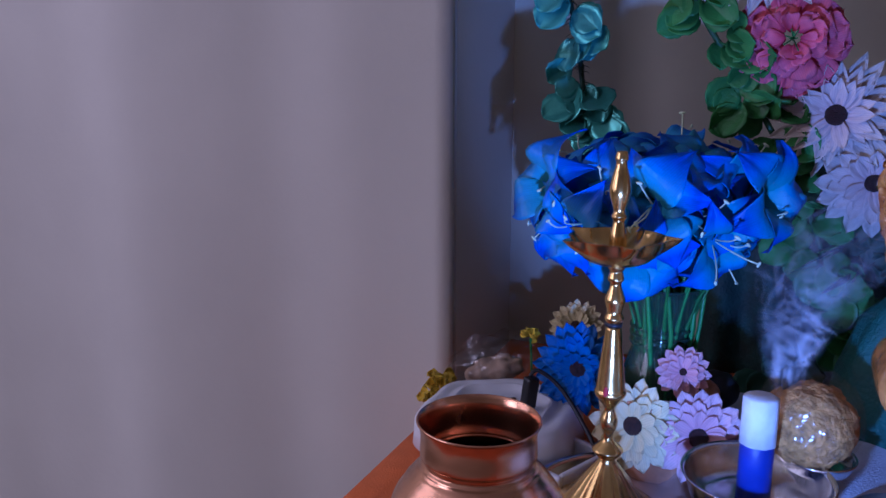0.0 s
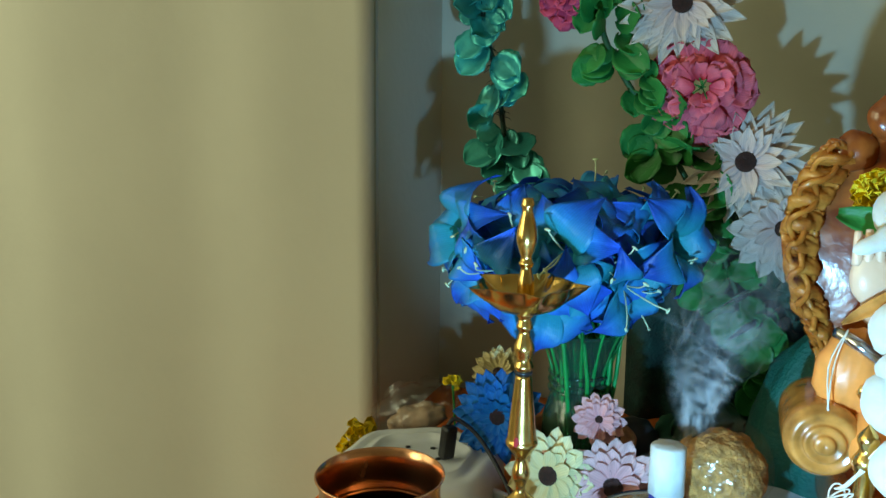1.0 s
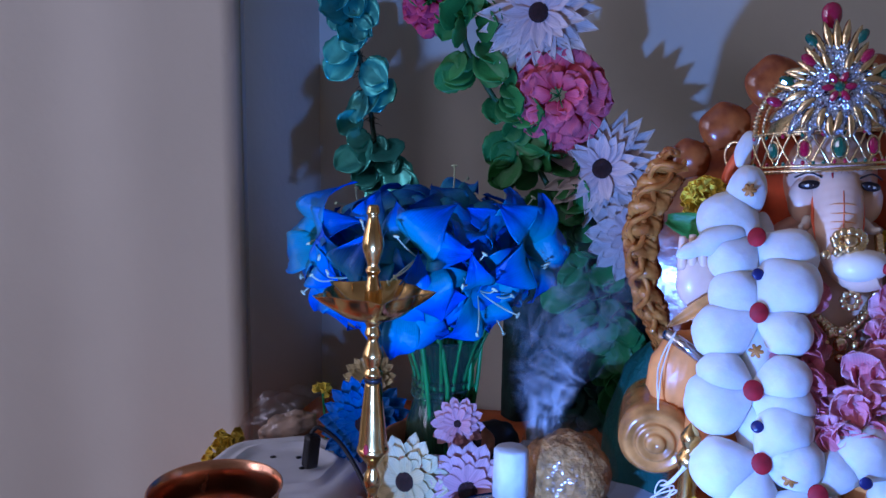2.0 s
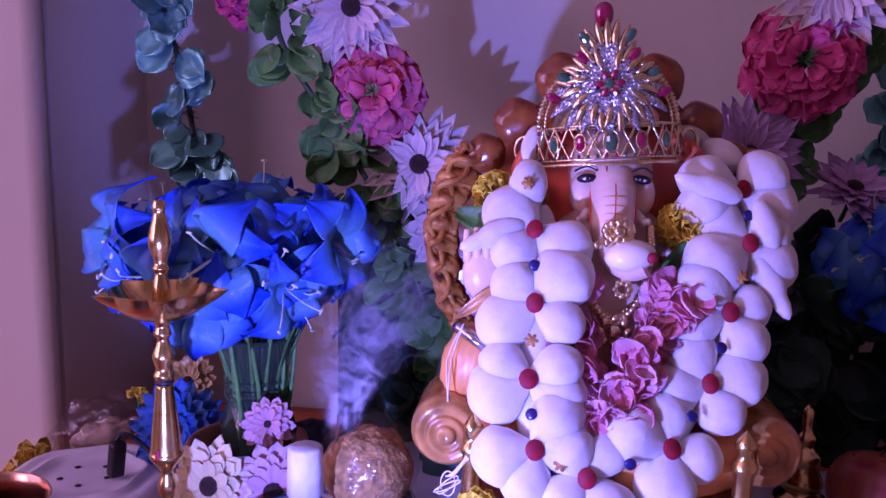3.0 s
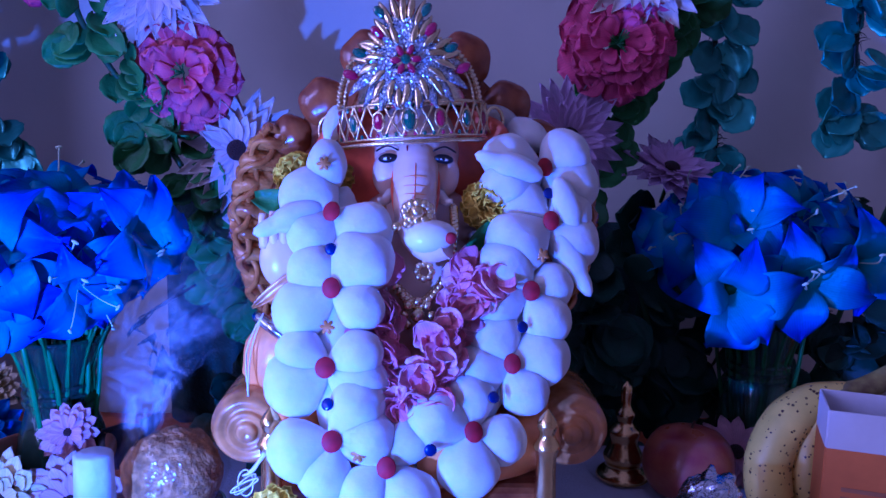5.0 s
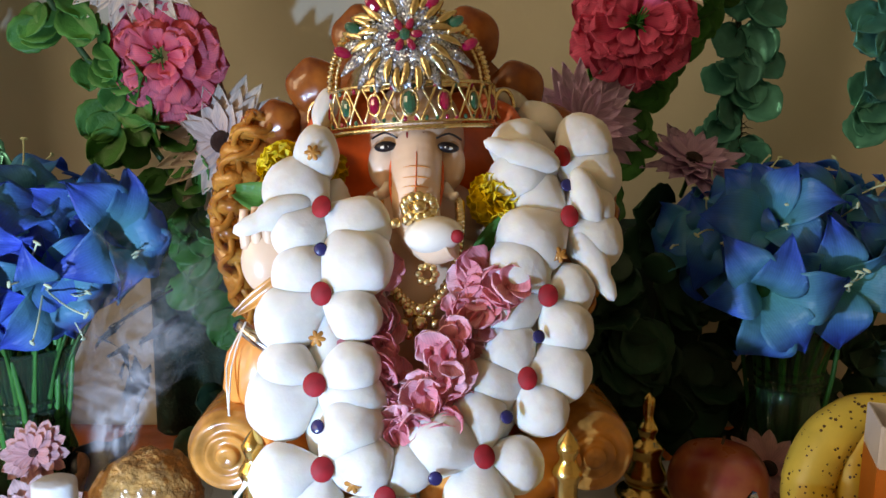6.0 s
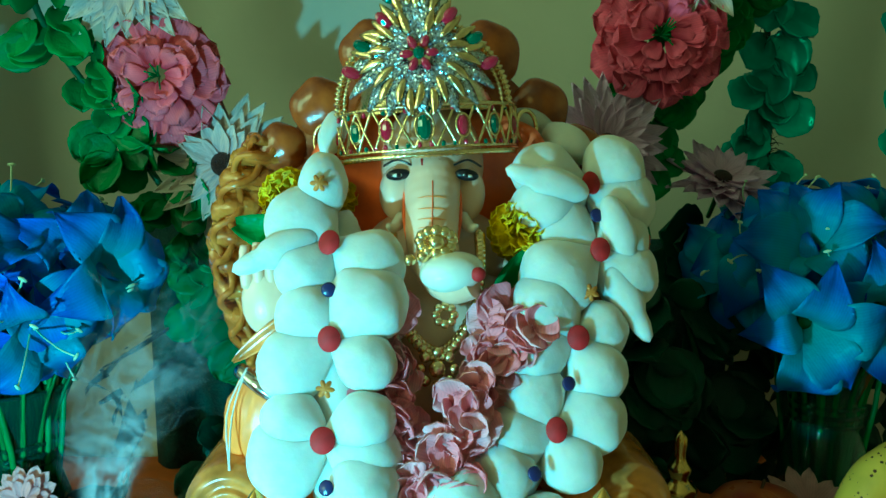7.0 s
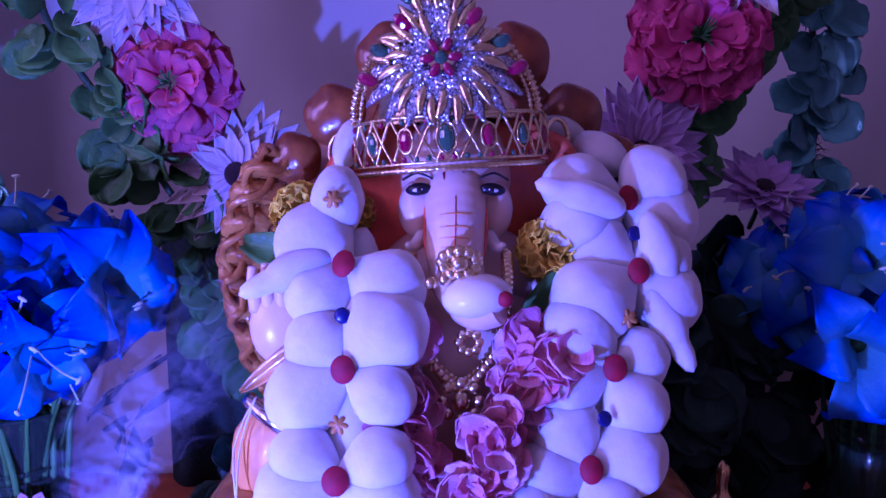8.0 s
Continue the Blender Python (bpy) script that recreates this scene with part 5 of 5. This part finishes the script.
bag = thing("plastic_bag", pose(0.052, 0.868, 0.0015), "crumpled clear plastic bag with brown contents against the wall", "bag")
crumple = lambda d: 1 + 0.22 * noise.noise(d * 2.3) + 0.16 * noise.noise(d * 6.0) + 0.06 * noise.noise(d * 15.0)
part("contents", blob(0.036, 0.018, 0.018, 32, 20, crumple), M_BROWNBAG, bag, pose(0.006, 0, 0.034, 0, -22, -20))
film = part("film", blob(0.056, 0.031, 0.036, 36, 24, crumple), M_FILM, bag, pose(0.006, 0, 0.043, 0, -22, -20))
film.visible_shadow = False
rng = random.Random(3)
for x, y, z, s in ((-0.002, 0.842, 0.034, 1), (-0.014, 0.825, 0.022, 0.8), (0.098, 0.848, 0.088, 0.6)):
    fl = thing("yellow_flower", pose(x, y, z), "small crumpled yellow cloth flower", "flower", "yellow flowers")
    pt = petal(0.020 * s, 0.014 * s, 1.0, 0.3, 0.1, 0.15, 5, 4, 1.0)
    pt.materials.append(M_MARI)
    for k in range(11):
        part("petal", pt, M_MARI, fl, along((0, 0, 0), (rng.uniform(-1, 1), rng.uniform(-1, 0.4), rng.uniform(-0.6, 1)), (rng.uniform(-1, 1), -1, 0.5)))
    part("stalk", tube([(0, 0, 0), (0.003, 0.004, -z * 0.5), (0.004, 0.006, -z + 0.002)], 0.0015, 6), M_STEM, fl)

dish = solo("clay_dish", lathe(smooth_profile([(0, 0), (0.030, 0), (0.040, 0.020), (0.050, 0.070), (0.053, 0.078), (0.054, 0.086), (0.050, 0.087), (0.047, 0.080), (0.044, 0.060), (0.034, 0.016), (0, 0.010)], 3), 48), M_TERRA, pose(0.203, 0.700, 0.0015), "terracotta clay dish with a thick rim", "dish")

apple = thing("apple", pose(0.698, 0.486, PZ + 0.001), "dark red apple on the platform", "apple")
part("flesh", blob(0.038, 0.038, 0.035, 36, 24, lambda d: 1 - 0.16 * max(0, abs(d.z) - 0.72) * 3 + 0.02 * math.sin(5 * math.atan2(d.y, d.x)) * (d.z < 0)), M_APPLE, apple, pose(0, 0, 0.0318))
part("stalk", tube([(0, 0, 0.052), (0.001, 0, 0.060), (0.004, 0, 0.068)], 0.0012, 6), M_WOOD, apple)


def banana_spots():
    m = M_BANANA
    nt = m.node_tree
    b = nt.nodes["Principled BSDF"]
    src = b.inputs["Base Color"].links[0].from_socket
    vor = nt.nodes.new("ShaderNodeTexVoronoi")
    vor.inputs["Scale"].default_value = 210
    co = nt.nodes.new("ShaderNodeTexCoord")
    nt.links.new(co.outputs["Object"], vor.inputs["Vector"])
    noi = nt.nodes.new("ShaderNodeTexNoise")
    noi.inputs["Scale"].default_value = 55
    nt.links.new(co.outputs["Object"], noi.inputs["Vector"])
    sub = nt.nodes.new("ShaderNodeMath")
    sub.operation = "MULTIPLY"
    nt.links.new(noi.outputs["Fac"], sub.inputs[0])
    sub.inputs[1].default_value = 0.42
    lt = nt.nodes.new("ShaderNodeMath")
    lt.operation = "LESS_THAN"
    nt.links.new(vor.outputs["Distance"], lt.inputs[0])
    nt.links.new(sub.outputs[0], lt.inputs[1])
    mix = nt.nodes.new("ShaderNodeMix")
    mix.data_type = "RGBA"
    mix.inputs["B"].default_value = (0.07, 0.03, 0.01, 1)
    nt.links.new(lt.outputs[0], mix.inputs["Factor"])
    nt.links.new(src, mix.inputs["A"])
    nt.links.new(mix.outputs["Result"], b.inputs["Base Color"])


banana_spots()
bunch = thing("banana_bunch", SEAT @ pose(0.331, -0.005, PZ), "bunch of ripe yellow bananas speckled brown", "bananas")
for dx, dy, k in ((0.0, 0.0, 1.0), (0.035, 0.002, 1.0), (0.066, 0.008, 0.94)):
    path = [(-0.040 + dx, -0.018 + dy, 0.006), (-0.046 + dx, -0.014 + dy, 0.022), (-0.046 * k + dx, -0.006 + dy, 0.048), (-0.034 * k + dx * 0.9, 0.000 + dy, 0.074), (-0.012 + dx * 0.7, 0.004 + dy * 0.6, 0.094), (0.008 + dx * 0.4, 0.003, 0.102), (0.024 + dx * 0.15, 0.002, 0.106)]
    part("banana", tube(path, 0.0185, 14, lambda q: min(1, 0.45 + 3.2 * q) * (1 if q < 0.55 else max(0.36, 1 - 1.5 * (q - 0.55))), 8), M_BANANA, bunch)
    part("tip", blob(0.0055, 0.0055, 0.0045, 12, 8), M_WOOD, bunch, pose(-0.040 + dx, -0.019 + dy, 0.005), "dried brown tip")
part("stalk", tube([(0.010, 0.002, 0.101), (0.030, 0.001, 0.107), (0.060, 0.004, 0.122), (0.092, 0.008, 0.140)], 0.0105, 12, lambda q: 1 - 0.25 * q), mat("banana_stalk", (0.36, 0.33, 0.08), 0.7, var=0.4, scale=70, bump=0.4, second=(0.16, 0.10, 0.04)), bunch)

carton = thing("carton", SEAT @ pose(0.353, -0.077, PZ + 0.0015, 0, 0, -20), "open orange and white printed cardboard carton", "carton")
M_CARTW = mat("white_card", (0.74, 0.72, 0.74), 0.6, var=0.04)
M_CARTO = mat("orange_card", (0.70, 0.20, 0.04), 0.55, var=0.08)
for nm, sx, sy, x, y in (("front_panel", 0.11, 0.0016, 0, -0.025), ("back_panel", 0.11, 0.0016, 0, 0.025), ("side_panel", 0.0016, 0.048, -0.055, 0), ("side_panel", 0.0016, 0.048, 0.055, 0)):
    part(nm, box(sx, sy, 0.088, 0.0004, 1), M_CARTO, carton, pose(x, y, 0.044))
    part("white_band", box(sx, sy, 0.028, 0.0004, 1), M_CARTW, carton, pose(x, y, 0.102))
part("base_panel", box(0.108, 0.048, 0.0016, 0.0004, 1), M_CARTO, carton, pose(0, 0, 0.001))
for k in range(2):
    part("print_bar", box(0.030, 0.0006, 0.0030, 0, 1), M_TERRA, carton, pose(-0.028, -0.0262, 0.052 + 0.007 * k))

foil = solo("foil_packet", blob(0.026, 0.018, 0.014, 36, 22, lambda d: 1 + 0.35 * noise.noise(d * 3.1) + 0.2 * noise.noise(d * 8.0)), mat("crumpled_foil", (0.75, 0.76, 0.78), 0.22, 1.0, var=0.1, bump=0.8, bscale=160), pose(0.600, 0.362, PZ + 0.072, 0, -25, 20), "crumpled silver foil packet with a bent end", "foil")
solo("small_bowl", lathe(smooth_profile([(0, 0), (0.020, 0), (0.026, 0.010), (0.034, 0.026), (0.035, 0.030), (0.032, 0.029), (0.024, 0.012), (0, 0.006)], 3), 36), M_STEEL, pose(0.600, 0.362, PZ + 0.001) @ Matrix.Diagonal((1, 1, 1.9, 1)), "small steel bowl under the foil packet", "bowl")

solo("brass_bell", lathe(smooth_profile([(0, 0), (0.022, 0), (0.022, 0.006), (0.015, 0.012), (0.018, 0.020), (0.012, 0.034), (0.014, 0.044), (0.007, 0.052), (0.009, 0.060), (0.0045, 0.068), (0.005, 0.084), (0.0, 0.090)], 3), 32), M_BRASS, pose(0.672, 0.540, PZ + 0.001), "small old brass hand bell standing in shade", "bell")
gerbera(aim((0.770, 0.505, PZ + 0.020), (-0.3, -0.6, 0.8)), 0.036, M_PINKG, "pale pink gerbera lying behind the apple", 2, 14, 0.3, 0.2, "loose gerberas", 0.42, seed=15)

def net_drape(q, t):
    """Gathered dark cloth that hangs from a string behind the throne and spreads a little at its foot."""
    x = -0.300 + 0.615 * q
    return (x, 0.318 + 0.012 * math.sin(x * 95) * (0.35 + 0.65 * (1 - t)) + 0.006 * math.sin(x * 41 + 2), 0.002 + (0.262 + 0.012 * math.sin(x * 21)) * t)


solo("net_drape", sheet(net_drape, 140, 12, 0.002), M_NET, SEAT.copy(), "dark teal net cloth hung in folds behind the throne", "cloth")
mound = lambda d: 1 + 0.06 * math.sin(9 * math.atan2(d.y, d.x)) * (1 - abs(d.z)) + 0.04 * noise.noise(d * 4)
solo("teal_cloth", blob(0.085, 0.055, 0.155, 48, 28, mound), M_TEAL, SEAT @ pose(-0.075, 0.095, PZ + 0.0), "dark teal dotted net cloth bunched behind the throne", "cloth")


solo("velvet_pouch", blob(0.026, 0.018, 0.020, 28, 16, lambda d: 1 + 0.08 * noise.noise(d * 3)), M_BLACK, pose(0.262, 0.726, PZ + 0.022), "small black velvet pouch behind the flowers", "pouch")
blue_cloth = lambda s, t: (-0.150 + 0.075 * s, -0.165 + 0.10 * t + 0.006 * math.sin(9 * s), PZ + 0.006 + 0.055 * s * (1 - 0.6 * t) + 0.005 * math.sin(11 * t + 4 * s))
solo("blue_cloth", sheet(blue_cloth, 16, 16, 0.002), mat("pale_blue_cloth", (0.25, 0.42, 0.62), 0.8, var=0.12, scale=40, bump=0.3, bscale=400), SEAT.copy(), "folded pale blue cloth at the throne's foot", "cloth")


# ---- incense smoke ----
def smoke_material():
    m = bpy.data.materials.new("thin_smoke")
    m.use_nodes = True
    nt = m.node_tree
    nt.nodes.remove(nt.nodes["Principled BSDF"])
    dif = nt.nodes.new("ShaderNodeBsdfDiffuse")
    dif.inputs["Color"].default_value = (0.8, 0.82, 0.85, 1)
    trl = nt.nodes.new("ShaderNodeBsdfTranslucent")
    trl.inputs["Color"].default_value = (0.8, 0.82, 0.85, 1)
    half = nt.nodes.new("ShaderNodeMixShader")
    nt.links.new(dif.outputs[0], half.inputs[1])
    nt.links.new(trl.outputs[0], half.inputs[2])
    clear = nt.nodes.new("ShaderNodeBsdfTransparent")
    mix = nt.nodes.new("ShaderNodeMixShader")
    att = nt.nodes.new("ShaderNodeAttribute")
    att.attribute_name = "wisp"
    co = nt.nodes.new("ShaderNodeTexCoord")
    noi = nt.nodes.new("ShaderNodeTexNoise")
    noi.inputs["Scale"].default_value, noi.inputs["Detail"].default_value, noi.inputs["Distortion"].default_value = 26, 2, 1.6
    nt.links.new(co.outputs["Object"], noi.inputs["Vector"])
    mr = nt.nodes.new("ShaderNodeMapRange")
    off, mag = nt.nodes.new("ShaderNodeMath"), nt.nodes.new("ShaderNodeMath")
    off.operation, mag.operation = "SUBTRACT", "ABSOLUTE"
    off.inputs[1].default_value = 0.5
    nt.links.new(noi.outputs["Fac"], off.inputs[0])
    nt.links.new(off.outputs[0], mag.inputs[0])
    mr.inputs["From Min"].default_value, mr.inputs["From Max"].default_value = 0.0, 0.10
    mr.inputs["To Min"].default_value, mr.inputs["To Max"].default_value = 1.0, 0.12
    nt.links.new(mag.outputs[0], mr.inputs["Value"])
    mul = nt.nodes.new("ShaderNodeMath")
    mul.operation = "MULTIPLY"
    nt.links.new(att.outputs["Fac"], mul.inputs[0])
    nt.links.new(mr.outputs[0], mul.inputs[1])
    nt.links.new(mul.outputs[0], mix.inputs[0])
    nt.links.new(clear.outputs[0], mix.inputs[1])
    nt.links.new(half.outputs[0], mix.inputs[2])
    nt.links.new(mix.outputs[0], nt.nodes["Material Output"].inputs["Surface"])
    return m


def smoke():
    """Curling veils of incense smoke that drift towards the throne."""
    rng = random.Random(14)
    verts, faces, dens = [], [], []
    for k in range(12):
        ph, w0 = rng.uniform(0, 6.28), rng.uniform(0.016, 0.040)
        drift = Vector((rng.uniform(-0.01, 0.10), rng.uniform(0.00, 0.05), rng.uniform(0.11, 0.19)))
        base = len(verts)
        nu, nv = 44, 12
        for i in range(nu + 1):
            s = i / nu
            c = Vector((0.268, 0.590, 0.118)) + drift * s + Vector((0.016 * math.sin(7 * s + ph) * s, 0.010 * math.sin(5 * s + ph * 2) * s, 0))
            turn = ph + 3.2 * s
            for j in range(nv + 1):
                t = 2 * j / nv - 1
                w = w0 * (0.25 + 1.3 * s)
                q = c + Vector((math.cos(turn) * w * t, 0.5 * math.sin(turn) * w * t, 0.014 * math.sin(2.6 * t + 9 * s + ph) * s))
                verts.append(q)
                dens.append(0.30 * (1 - t * t) ** 1.5 * min(1, s * 6) * (1 - s) ** 0.8)
        for i in range(nu):
            for j in range(nv):
                a = base + i * (nv + 1) + j
                faces.append((a, a + 1, a + nv + 2, a + nv + 1))
    me = mesh_of("smoke", verts, faces)
    att = me.attributes.new("wisp", "FLOAT", "POINT")
    att.data.foreach_set("value", dens)
    ob = solo("smoke", me, smoke_material(), Matrix(), "thin pale wisps of incense smoke", "smoke", kind="stuff")
    ob.visible_shadow = False


smoke()
